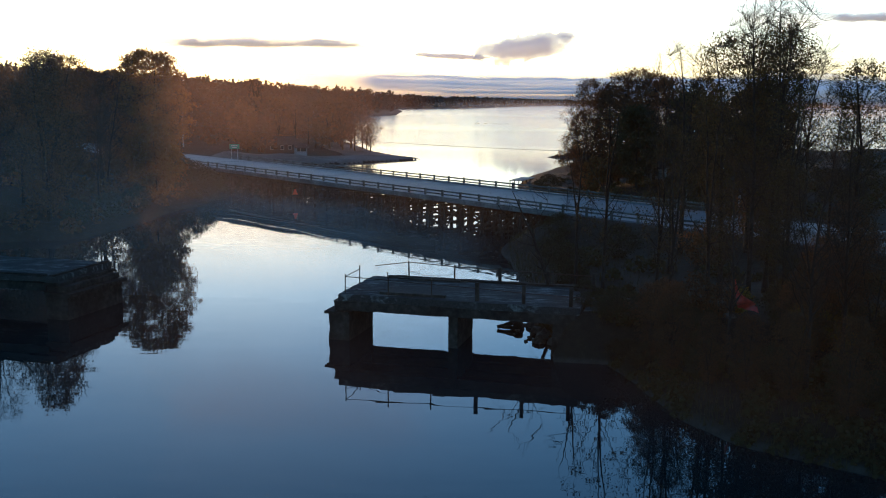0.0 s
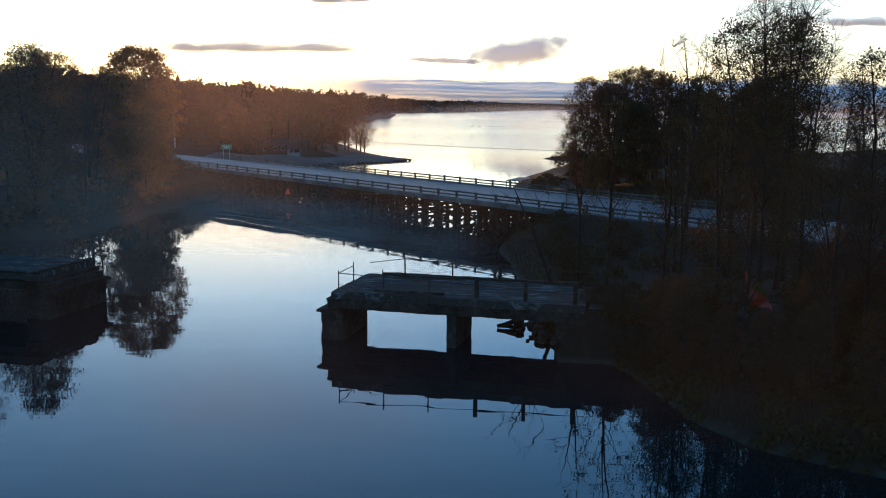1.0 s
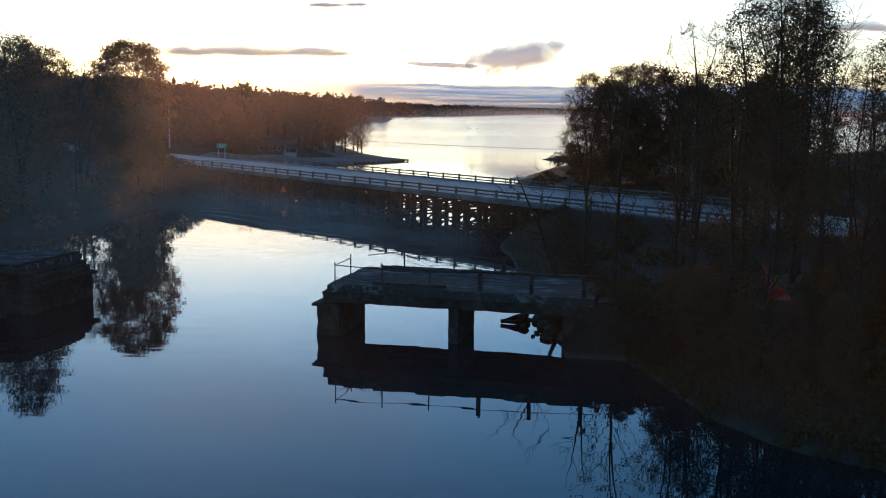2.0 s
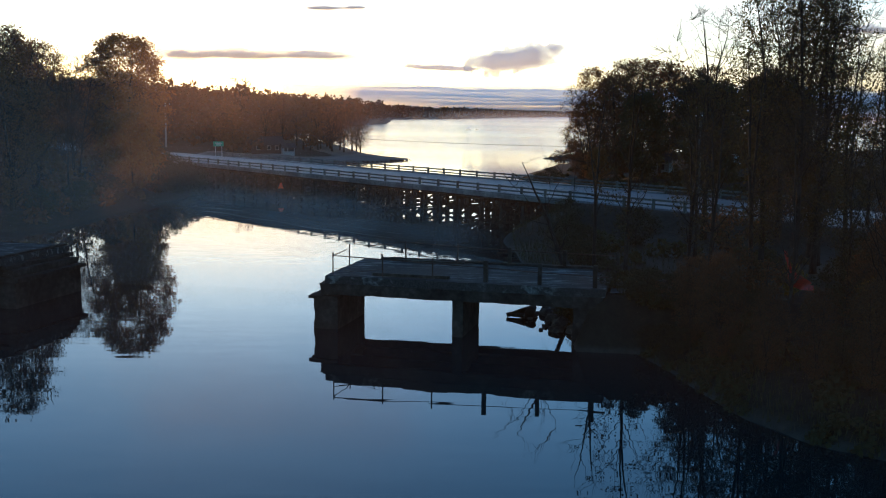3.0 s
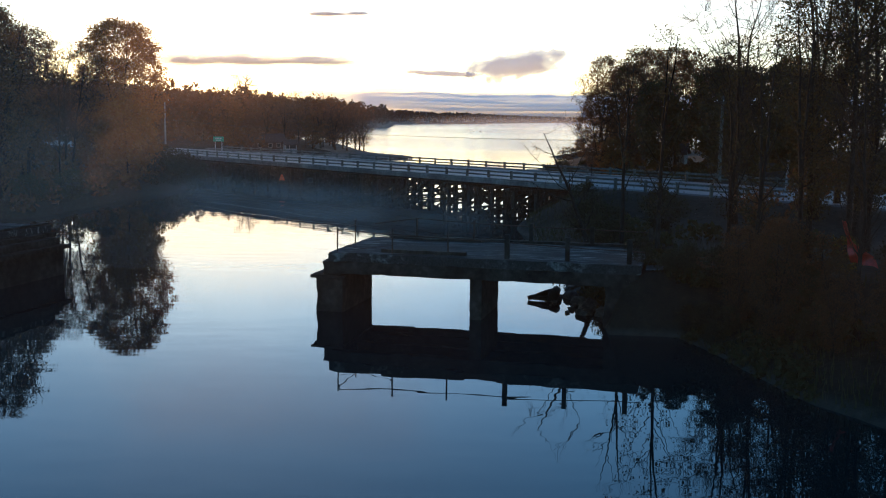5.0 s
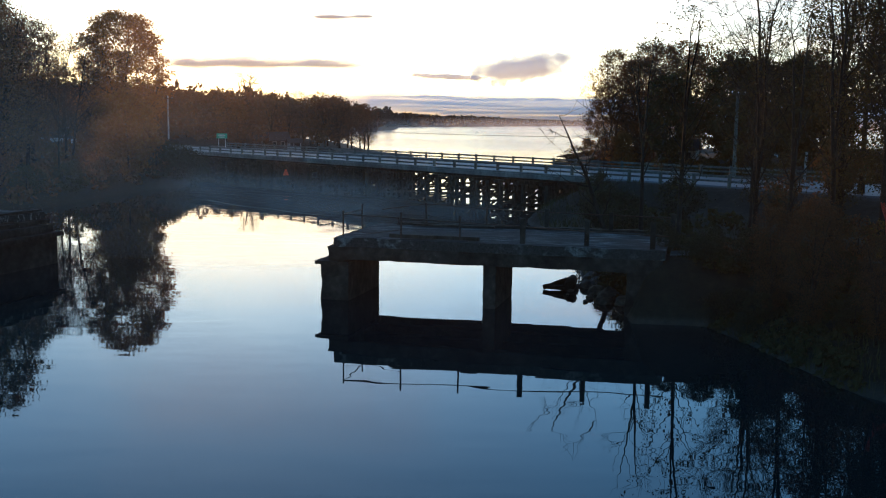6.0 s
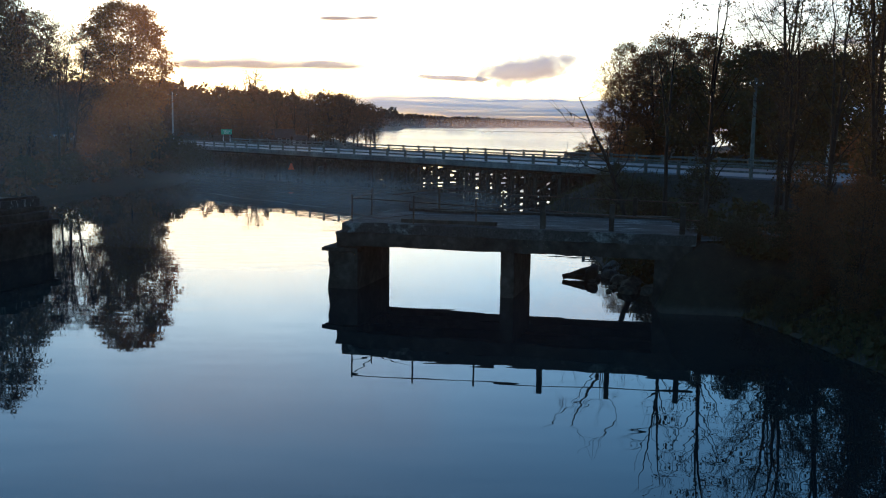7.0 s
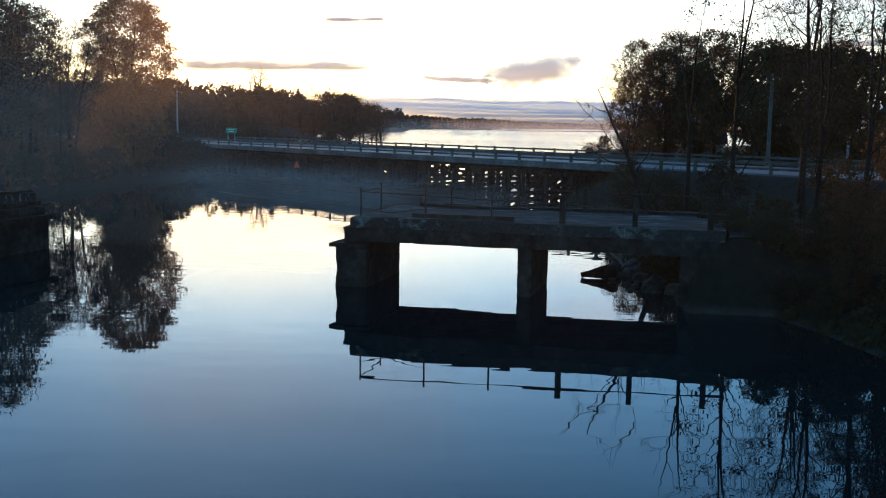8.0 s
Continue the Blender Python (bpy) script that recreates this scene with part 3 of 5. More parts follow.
# ---------------------------------------------------------------- trees
def grow(seed, height, spread, base, limbs, clumps, blades, leaf, fork=1, rise=1.0, top=0.55, puff=0.6, fine=4, thick=0.013, lump=0.35, twig=1.0):
    """The wood and the leaf blades of one tree that stands at the origin. spread: the crown's half width; base: where the crown begins, top: where it
    is widest, both as parts of the height; clumps: twig ends; blades: leaves on each; puff: the clumps' size in metres."""
    r = np.random.RandomState(seed)
    wood = Shape()
    z0, z1 = base * height, height
    shift = r.uniform(0, 50, 3)

    def reach(u, ang):
        """The crown's half width at u (0 at its foot, 1 at its top), in one direction."""
        w = (u / top) ** 0.55 if u < top else math.sqrt(max(0.0, 1 - ((u - top) / (1.02 - top)) ** 2))
        n = noise.noise(Vector((math.cos(ang) * 1.3 + shift[0], math.sin(ang) * 1.3 + shift[1], u * 3.0 + shift[2])))
        return spread * w * (1 + lump * 1.6 * n)

    stems = []
    split = z0 + 0.12 * (z1 - z0)
    for k in range(fork):
        n = 10
        t = np.linspace(0, 1, n)
        end = np.array([r.normal(0, 0.04) * height, r.normal(0, 0.04) * height])
        if fork > 1:
            ang = k * 6.283 / fork + r.uniform(-0.4, 0.4)
            end = np.array([math.cos(ang), math.sin(ang)]) * spread * r.uniform(0.3, 0.55)
        tall = height * (0.97 if k == 0 else r.uniform(0.82, 0.96))
        start = -0.4 if k == 0 else split
        z = start + (tall - start) * t
        away = np.clip((z - split) / (tall - split), 0, 1) ** 1.2
        p = np.stack([end[0] * away, end[1] * away, z], 1)
        wig = np.cumsum(r.normal(0, 0.008 * height, (n, 2)), 0) * np.clip(z / height, 0, 1)[:, None]
        p[:, :2] += wig
        if k:
            p[:, :2] += np.array([np.interp(split, stems[0][:, 2], stems[0][:, c]) for c in (0, 1)]) - p[0, :2]
        stems.append(p)
        rad = thick * height * (1.02 - np.clip(z / tall, 0, 1)) ** 0.9 * (1 if k == 0 else 0.8) + 0.015
        if k == 0:
            rad = rad * (1 + 0.45 * np.exp(-np.clip(z, 0, None) / (0.03 * height)))
        wood.tube(p, rad, 8)
    bones = []
    for k in range(limbs):
        stem = stems[k % fork]
        u = 0.06 + 0.9 * (k + r.uniform(0, 0.8)) / limbs
        ang = k * 2.4 + r.uniform(-0.4, 0.4)
        out = reach(u, ang) * r.uniform(0.6, 0.85)
        end = np.array([math.cos(ang) * out, math.sin(ang) * out, z0 + u * (z1 - z0)])
        zs = np.clip(end[2] - out * rise * r.uniform(0.7, 1.2), 0.5 * z0 + 0.04 * height, 0.95 * height)
        at = np.array([np.interp(zs, stem[:, 2], stem[:, c]) for c in range(3)])
        t = np.linspace(0, 1, 7)[:, None]
        mid = (at + end) / 2 + np.array([math.cos(ang), math.sin(ang), 0]) * out * 0.12 - np.array([0, 0, out * 0.1])
        limb = at * (1 - t) ** 2 + 2 * mid * t * (1 - t) + end * t**2
        limb += r.normal(0, 0.035 * out + 0.02, limb.shape) * t
        r0 = thick * height * 0.42 * (1.1 - 0.75 * u)
        wood.tube(limb, r0 * (1 - 0.82 * t[:, 0]), 5, False)
        bones.append(limb[1:])
    for stem in stems:
        bones.append(stem[stem[:, 2] > split + 0.25 * (z1 - split)])
    bones = np.concatenate(bones)
    ends = []
    for k in range(clumps):
        u = 0.02 + 0.98 * (k + r.uniform(0, 1)) / clumps
        ang = r.uniform(0, 6.283)
        q = reach(u, ang) * r.uniform(0.12, 1.0) ** 0.5
        c = np.array([math.cos(ang) * q, math.sin(ang) * q, z0 + u * (z1 - z0)])
        off = bones - c
        off[:, 2] += 0.35 * np.hypot(off[:, 0], off[:, 1])
        b = bones[np.argmin((off**2).sum(1))]
        length = np.linalg.norm(c - b)
        m = (b + c) / 2 + r.normal(0, 0.08 * length, 3) - np.array([0, 0, 0.06 * length])
        tr = (0.012 + 0.006 * length) * twig
        wood.tube([b, m, c], [tr, tr * 0.75, tr * 0.4], 3, False)
        way = (c - b) / (length + 1e-6)
        for w in range(fine):
            f = r.uniform(0.3, 1.0)
            s0 = b + (c - b) * f
            d = way + r.normal(0, 0.55, 3) + np.array([0, 0, 0.25 * rise])
            d /= np.linalg.norm(d)
            l2 = puff * r.uniform(0.8, 1.8)
            wood.tube([s0, s0 + d * l2], [tr * 0.42, 0.005], 3, False)
        ends.append(c)
    crown = Shape()
    if blades:
        ends = np.array(ends)
        n = len(ends) * blades
        c = np.repeat(ends, blades, 0) + r.normal(0, puff * 0.55, (n, 3)) * np.array([1, 1, 0.75])
        d = r.normal(0, 1, (n, 3)) - np.array([0, 0, 0.5])
        d /= np.linalg.norm(d, axis=1)[:, None]
        e = np.cross(d, r.normal(0, 1, (n, 3)))
        e /= np.linalg.norm(e, axis=1)[:, None]
        size = leaf * r.uniform(0.6, 1.35, n)[:, None]
        quad = np.stack([c - d * size * 0.6, c + e * size * 0.4 + d * size * 0.05, c + d * size * 0.62, c - e * size * 0.4 + d * size * 0.05], 1)
        crown.add(quad.reshape(-1, 3), [(4 * i, 4 * i + 1, 4 * i + 2, 4 * i + 3) for i in range(n)])
    return wood, crown


def tree_kind(name, label, category, leafmat, bark, **k):
    """A pair of meshes to plant again and again."""
    wood, crown = grow(**k)
    w = wood.mesh("trunk")
    w.materials.append(bark)
    w.shade_smooth()
    c = None
    if crown.v:
        c = crown.mesh("crown")
        c.materials.append(leafmat)
    return name, label, category, w, c, k["height"]


def plant(kind, x, y, height, turn=0.0, wide=1.0, group="", lean=(0, 0), z=None, label=""):
    name, text, category, w, c, h0 = kind
    z = ground_at(x, y) if z is None else z
    k = height / h0
    m = pose(x, y, z - 0.05, lean[0], lean[1], turn) @ Matrix.Diagonal((k * wide, k * wide, k, 1))
    ob = thing(name, m, label or text, category, group)
    part("trunk", w, None, ob)
    if c:
        part("crown", c, None, ob)
    return ob


T = tree_kind
K_MAPLE = T("maple_tree", "broad maple with rust-brown autumn leaves", "tree", M_LEAF_RUST, M_BARK, seed=3, height=20, spread=5.9, base=0.02, limbs=28, clumps=780, blades=54, leaf=0.21, puff=0.68, top=0.62, fork=2, fine=3, lump=0.22)
K_OAK = T("oak_tree", "oak with thinning brown leaves", "tree", M_LEAF_BROWN, M_BARK, seed=8, height=18, spread=5.2, base=0.2, limbs=22, clumps=325, blades=28, leaf=0.25, puff=0.62, top=0.5, fork=2, fine=3)
K_THIN = T("half_bare_tree", "half-bare tree with sparse reddish leaves", "tree", M_LEAF_BROWN, M_BARK, seed=14, height=17, spread=4.4, base=0.06, limbs=30, clumps=520, blades=26, leaf=0.16, puff=0.62, top=0.45, fork=2, rise=1.3, fine=6)
K_BARE = T("bare_tree", "tall leafless tree with fine branches", "tree", M_LEAF_BROWN, M_BARK, seed=21, height=17, spread=3.9, base=0.36, limbs=26, clumps=290, blades=0, leaf=0.3, fork=2, rise=1.7, top=0.6, fine=7, thick=0.010, puff=0.65)
K_BARE2 = T("bare_tree", "tall leafless tree with fine branches", "tree", M_LEAF_BROWN, M_BARK, seed=33, height=16, spread=3.2, base=0.3, limbs=24, clumps=250, blades=0, leaf=0.3, rise=1.6, top=0.6, fine=7, thick=0.009, puff=0.55)
K_ASPEN = T("slender_tree", "slender tree with dark olive leaves", "tree", M_LEAF_OLIVE, M_BARK, seed=41, height=14, spread=2.1, base=0.12, limbs=18, clumps=190, blades=50, leaf=0.1, puff=0.5, rise=1.6, thick=0.010)
K_DENSE = T("leafy_tree", "dense dark leafy tree", "tree", M_LEAF_OLIVE, M_BARK, seed=52, height=12, spread=4.4, base=0.13, limbs=14, clumps=150, blades=36, leaf=0.42, puff=0.85, top=0.4, fine=1, rise=0.6)
K_DENSE2 = T("leafy_tree", "dense brown leafy tree", "tree", M_LEAF_BROWN, M_BARK, seed=55, height=12, spread=4.2, base=0.05, limbs=14, clumps=150, blades=34, leaf=0.42, puff=0.85, top=0.45, fine=1, rise=0.7)
K_RUSTLOW = T("leafy_tree", "low spreading tree with rusty drooping leaves", "tree", M_LEAF_RUST, M_BARK, seed=57, height=10, spread=4.2, base=0.04, limbs=14, clumps=170, blades=36, leaf=0.36, puff=0.75, top=0.4, fine=1, rise=0.5)
K_SHRUB = T("shrub", "dark green waterside shrub", "shrub", M_LEAF_GREEN, M_BARK, seed=61, height=3, spread=1.9, base=0.02, limbs=14, clumps=120, blades=22, leaf=0.13, puff=0.34, top=0.4, fine=3, rise=1.2)
K_SHRUBRED = T("shrub", "autumn shrub with russet leaves", "shrub", M_LEAF_BROWN, M_BARK, seed=67, height=2.4, spread=1.3, base=0.05, limbs=10, clumps=60, blades=16, leaf=0.15, puff=0.32, fine=2, rise=1.2)
K_SHRUBGOLD = T("shrub", "autumn shrub with yellow leaves", "shrub", M_LEAF_YELLOW, M_BARK, seed=71, height=2.4, spread=1.2, base=0.05, limbs=10, clumps=60, blades=14, leaf=0.15, puff=0.32, fine=2, rise=1.2)
K_SAPLING = T("sapling", "small leafless sapling on the bank", "tree", M_LEAF_BROWN, M_BARK, seed=77, height=6, spread=1.5, base=0.25, limbs=9, clumps=34, blades=0, leaf=0.2, rise=1.5, fine=3, puff=0.35, thick=0.009)
K_DEAD = T("dead_tree", "dead leaning tree with few bare branches", "tree", M_LEAF_BROWN, M_BARK, seed=103, height=8, spread=2.3, base=0.28, limbs=12, clumps=34, blades=0, leaf=0.2, rise=1.0, fine=3, puff=0.7, thick=0.018, top=0.7)
K_FORKED = T("forked_tree", "forked leafless tree on the bank", "tree", M_LEAF_BROWN, M_BARK, seed=104, height=12, spread=2.0, base=0.42, limbs=9, clumps=34, blades=0, leaf=0.2, rise=1.8, fork=2, fine=3, puff=0.5, thick=0.011, top=0.7)
K_FORKLEAF = T("forked_tree", "forked tree with a few small dark leaves", "tree", M_LEAF_OLIVE, M_BARK, seed=107, height=15, spread=2.7, base=0.2, limbs=14, clumps=90, blades=16, leaf=0.13, rise=1.8, fork=2, fine=3, puff=0.5, thick=0.010, top=0.45)
K_MIDBARE = T("bare_tree", "leafless grey lakeside tree", "tree", M_LEAF_BROWN, M_BARK, seed=83, height=14, spread=4.6, base=0.22, limbs=16, clumps=80, blades=12, leaf=0.24, rise=1.1, fine=3, puff=0.9, thick=0.014, twig=1.6)
K_MIDBARE2 = T("bare_tree", "leafless forked lakeside tree", "tree", M_LEAF_BROWN, M_BARK, seed=88, height=14, spread=5.0, base=0.2, limbs=16, clumps=80, blades=12, leaf=0.24, rise=1.1, fork=3, fine=3, puff=0.9, thick=0.014, twig=1.6)
K_SPIT = T("bare_tree", "low leafless lakeside tree with crooked branches", "tree", M_LEAF_BROWN, M_BARK, seed=95, height=11, spread=3.8, base=0.14, limbs=20, clumps=170, blades=4, leaf=0.2, rise=0.9, fork=4, fine=5, puff=0.8, thick=0.018, top=0.55, twig=2.2)
K_STAG = T("dead_tree", "old stag-headed tree above the lakeside woods", "tree", M_LEAF_BROWN, M_BARK, seed=111, height=17, spread=3.6, base=0.5, limbs=12, clumps=46, blades=3, leaf=0.3, rise=0.8, fork=3, fine=3, puff=0.7, thick=0.034, top=0.7, twig=6.0)
K_MID = T("roadside_tree", "brown-leaved tree beside the road", "tree", M_LEAF_BROWN, M_BARK, seed=91, height=14, spread=4.2, base=0.1, limbs=12, clumps=80, blades=26, leaf=0.6, puff=1.0, fine=1)

# by the far bank, beside the water
plant(K_MAPLE, -41.9, 128.5, 18.9, 40, 1.12)
plant(K_THIN, -45.5, 135, 14.5, 140, 1.0)
plant(K_THIN, -54, 131, 17.5, 10, 1.15)
plant(K_OAK, -62, 127, 15.5, 110, 1.0)
plant(K_OAK, -70, 133, 16.5, 210, 1.0)
plant(K_BARE, -47.5, 125, 16.5, 70, 1.0)
plant(K_BARE2, -45.5, 121, 15.5, 20, 1.0, lean=(0, 8))
plant(K_RUSTLOW, -38.8, 121, 9.5, 0, 0.9)
for x, y, h, t in ((-58, 100, 12.5, 130), (-55, 110, 12, 280), (-55, 86, 11, 200), (-61, 92, 12.5, 310), (-54, 74, 10.5, 70), (-58, 64, 11.5, 0), (-64, 80, 12.5, 50), (-66, 105, 14, 90), (-72, 95, 14, 10), (-57, 119, 12, 77)):
    plant((K_DENSE, K_DENSE2, K_RUSTLOW)[int(t + x) % 3], x, y, h, t, 0.95)
for k, x, y, h, t in ((K_BARE2, -44, 116, 13.5, 5), (K_BARE, -46.5, 110, 15, 95), (K_BARE2, -42.5, 110, 12, 160), (K_BARE, -49, 104, 15, 220), (K_THIN, -51, 113, 15, 10), (K_THIN, -45, 102, 17, 60),
                      (K_BARE, -51, 96, 14.5, 120), (K_OAK, -50.5, 121, 16, 60), (K_THIN, -54, 103, 14, 200), (K_BARE, -52, 84, 15, 10), (K_THIN, -53, 79, 13.5, 100), (K_THIN, -43, 96.5, 17.8, 40), (K_BARE, -47, 92, 18, 150), (K_BARE2, -50, 89, 16, 250)):
    plant(k, x, y, h, t, 1.0)
for x, y, h, t in ((-35.5, 129, 3.6, 0), (-37, 126, 4.2, 60), (-34.5, 134, 3.4, 120), (-38.5, 112, 3, 200), (-39, 104, 3, 250), (-40, 96, 2.8, 30), (-47, 91, 3, 90), (-36.5, 139, 4, 10), (-40, 143, 4, 70)):
    plant(K_SHRUB, x, y, h, t, 1.1)

# the wooded bank behind the old bridge
plant(K_THIN, 20.3, 139.5, 16.0, 0, 1.0)
plant(K_THIN, 24.5, 138, 16.3, 75, 1.0)
plant(K_THIN, 31, 158, 17.5, 150, 1.1)
plant(K_THIN, 18.6, 133, 11.5, 310, 1.0)
plant(K_THIN, 22.5, 131, 13.5, 260, 1.0)
plant(K_RUSTLOW, 19.5, 128, 5.0, 60, 0.8)
plant(K_OAK, 29, 134, 15.5, 200, 1.0)
plant(K_OAK, 24.8, 147, 14.5, 320, 1.0)
plant(K_OAK, 33.5, 150, 15.5, 95, 1.0)
plant(K_OAK, 37, 142, 16, 20, 1.0)
plant(K_DENSE, 25, 126, 11, 195, 0.9)
plant(K_DENSE, 33, 128, 13, 45, 1.0)
plant(K_DENSE, 42, 132, 13.5, 145, 1.0)
plant(K_OAK, 46, 140, 15, 300, 1.0)
plant(K_RUSTLOW, 31.6, 244, 4.2, 245, 1.0, label="low russet tree at the lake shore")
plant(K_BARE2, 16.4, 65, 12.5, 0, 1.0)
plant(K_BARE, 18.9, 72.5, 17.0, 120, 1.15)
plant(K_ASPEN, 17.0, 53.2, 16.0, 0, 1.0)
plant(K_BARE2, 18.3, 51.6, 18.5, 250, 0.8)
plant(K_ASPEN, 19.6, 52.5, 15.5, 90, 1.0)
plant(K_BARE2, 21.5, 57, 19, 190, 0.9)
plant(K_ASPEN, 23, 62, 17.5, 200, 1.1)
plant(K_BARE, 23.6, 70, 18.5, 300, 1.1)
plant(K_BARE2, 26.6, 74, 18.5, 40, 1.1)
plant(K_ASPEN, 26, 55, 14, 20, 1.2)
plant(K_BARE2, 30, 70, 12.5, 60, 1.0)
plant(K_FORKLEAF, 36.5, 82, 12.5, 160, 1.0)
plant(K_DENSE, 30, 110, 12, 100, 1.0)
plant(K_DENSE, 38, 112, 12, 10, 1.0)
plant(K_BARE, 33, 84, 16, 30, 1.0)
plant(K_BARE2, 42, 95, 16, 210, 1.0)
plant(K_DEAD, 7.3, 58.2, 8.6, 60, 1.0, lean=(-17, -10))
plant(K_FORKED, 8.6, 58.2, 10.8, 35, 1.0)
plant(K_FORKLEAF, 10.2, 56.6, 12.3, 80, 1.0)
for x, y, h in ((-46, 149, 6), (-50, 154, 6.5), (-54, 159, 7), (-43, 145, 5), (-58, 164, 7), (-62, 170, 7)):
    plant(K_DENSE2, x, y, h, x * 40, 1.0)
plant(K_SAPLING, 11.7, 91.6, 4.2, 140, 1.0)
plant(K_BARE2, 13.8, 39.5, 10.5, 170, 0.9)
plant(K_ASPEN, 16.8, 41.0, 10.0, 230, 0.8)
plant(K_BARE, 16.5, 36.2, 11.0, 20, 0.9)
plant(K_BARE2, 18.8, 38.0, 12.0, 290, 0.9)
for x, y, h, t in ((12.6, 47.5, 10.5, 15), (15.4, 50, 12.5, 200), (19.2, 47.5, 13, 130), (13.2, 54, 11.5, 340)):
    plant(K_FORKLEAF, x, y, h, t, 1.0)
for x, y, h, t in ((18.6, 40.6, 6.2, 70), (20.4, 38.4, 6.5, 190), (22.4, 36.4, 6.8, 310), (17.2, 39.0, 5.2, 20), (20.6, 42.6, 7, 250), (24.5, 35, 7, 130), (11.4, 41.2, 4.8, 40), (10.9, 44, 4.2, 110), (12.6, 38.4, 3.6, 200), (13.8, 36.3, 3.8, 290), (15.2, 34.6, 4.2, 350), (17, 32.6, 4.5, 90)):
    plant(K_THIN, x, y, h, t, 0.95)
plant(K_SHRUB, 12.2, 130, 3.4, 20, 0.9)
plant(K_SHRUB, 14.5, 137, 3.2, 80, 0.9)
plant(K_SHRUBRED, 25, 215, 3.4, 20, 1.2)
for x, y, h, t in ((12.5, 40, 1.4, 0), (13.5, 44, 1.7, 80), (15.5, 38, 1.6, 150), (18.4, 44.8, 2.4, 220), (18.5, 34, 1.5, 300), (21, 38, 2.4, 40), (11.5, 46.5, 1.2, 100),
                   (8.5, 60, 2.2, 10), (9, 66, 2.6, 60), (8.6, 73, 2.4, 170), (10, 83, 2.4, 240), (14, 73, 2.8, 330), (24, 31, 3, 200), (26, 42, 3.6, 20), (22, 48, 3.4, 140)):
    plant(K_SHRUB, x, y, h, t, 1.0)
for k, x, y, h, t in ((K_SHRUBRED, 14.2, 47.6, 2.2, 0), (K_SHRUBRED, 15.2, 46.6, 1.8, 50), (K_SHRUBRED, 12.6, 48.4, 1.8, 90), (K_SHRUBGOLD, 16.6, 47.4, 1.6, 0), (K_SHRUBGOLD, 18.6, 41.5, 2.4, 60),
                      (K_SHRUBGOLD, 19.8, 40.4, 2.0, 160), (K_SHRUBRED, 19.5, 68, 3.0, 260), (K_SHRUBRED, 25, 74, 3.4, 20)):
    plant(k, x, y, h, t, 1.0)

rng = random.Random(3)
for k in range(26):
    t = k / 25
    x = 10.2 + 12.5 * t + rng.uniform(-0.3, 2.0)
    y = 46.0 - 17.5 * t + rng.uniform(0.2, 2.4)
    if y > 33 and abs(x + 0.7 - 0.376 * (y - 0.7)) < 1.5:
        continue
    plant(K_SHRUB if k % 5 else K_SHRUBRED, x, y, rng.uniform(0.5, 1.1), rng.uniform(0, 360), 1.2)
for x, y in ((7.6, 50.6), (8.4, 52.2), (7.4, 53.6), (7.9, 48.4), (8.8, 46.9), (9.8, 48.5), (8.2, 56)):
    plant(K_SHRUB, x, y, rng.uniform(0.6, 1.2), rng.uniform(0, 360), 1.1)

for x, y, h, t in ((9.3, 45.7, 1.1, 0), (8.95, 46.4, 0.9, 70), (9.9, 44.9, 1.2, 140), (10.5, 43.9, 1.1, 210), (10.6, 45.6, 1.4, 280), (9.7, 43.4, 0.8, 30)):
    plant(K_SHRUB, x, y, h, t, 1.15)

# along the lake: bare trees on the spit, brown woods behind the road
rng = random.Random(11)
for x, y, h in ((-33, 262, 12.5), (-35.5, 270, 13.5), (-37, 258, 12.5), (-40, 266, 13.5), (-43, 262, 13.5), (-48, 252, 13), (-50, 258, 13.5), (-58, 256, 13), (-64, 262, 13)):
    plant(K_MIDBARE if rng.random() < 0.6 else K_MIDBARE2, x, y, h, rng.uniform(0, 360), 0.9)
plant(K_STAG, -52.9, 258, 17.5, 200, 1.0)
for x, y, h in ((-22, 257, 9), (-23.5, 262, 10.5), (-25, 266, 11.5), (-26.5, 259, 11), (-28, 264, 12.5), (-29.5, 258, 12), (-31, 267, 13), (-30, 262, 12), (-33, 257, 12.5)):
    plant(K_SPIT, x, y, h, rng.uniform(0, 360), rng.uniform(0.9, 1.15))
for k in range(60):
    x = rng.uniform(-150, -30)
    y = rng.uniform(215, 300)
    if float(shore_distance(np.array([x]), np.array([y]))[0]) < 6 or abs(x * ROAD_N[0] + y * ROAD_N[1] - ROAD_C - 7) < 12:
        continue
    if y < 232 and abs(x + 0.282 * y) < 5:
        continue
    plant(K_MID if rng.random() < 0.75 else K_MIDBARE2, x, y, rng.uniform(9.5, 13.2), rng.uniform(0, 360), 1.0)


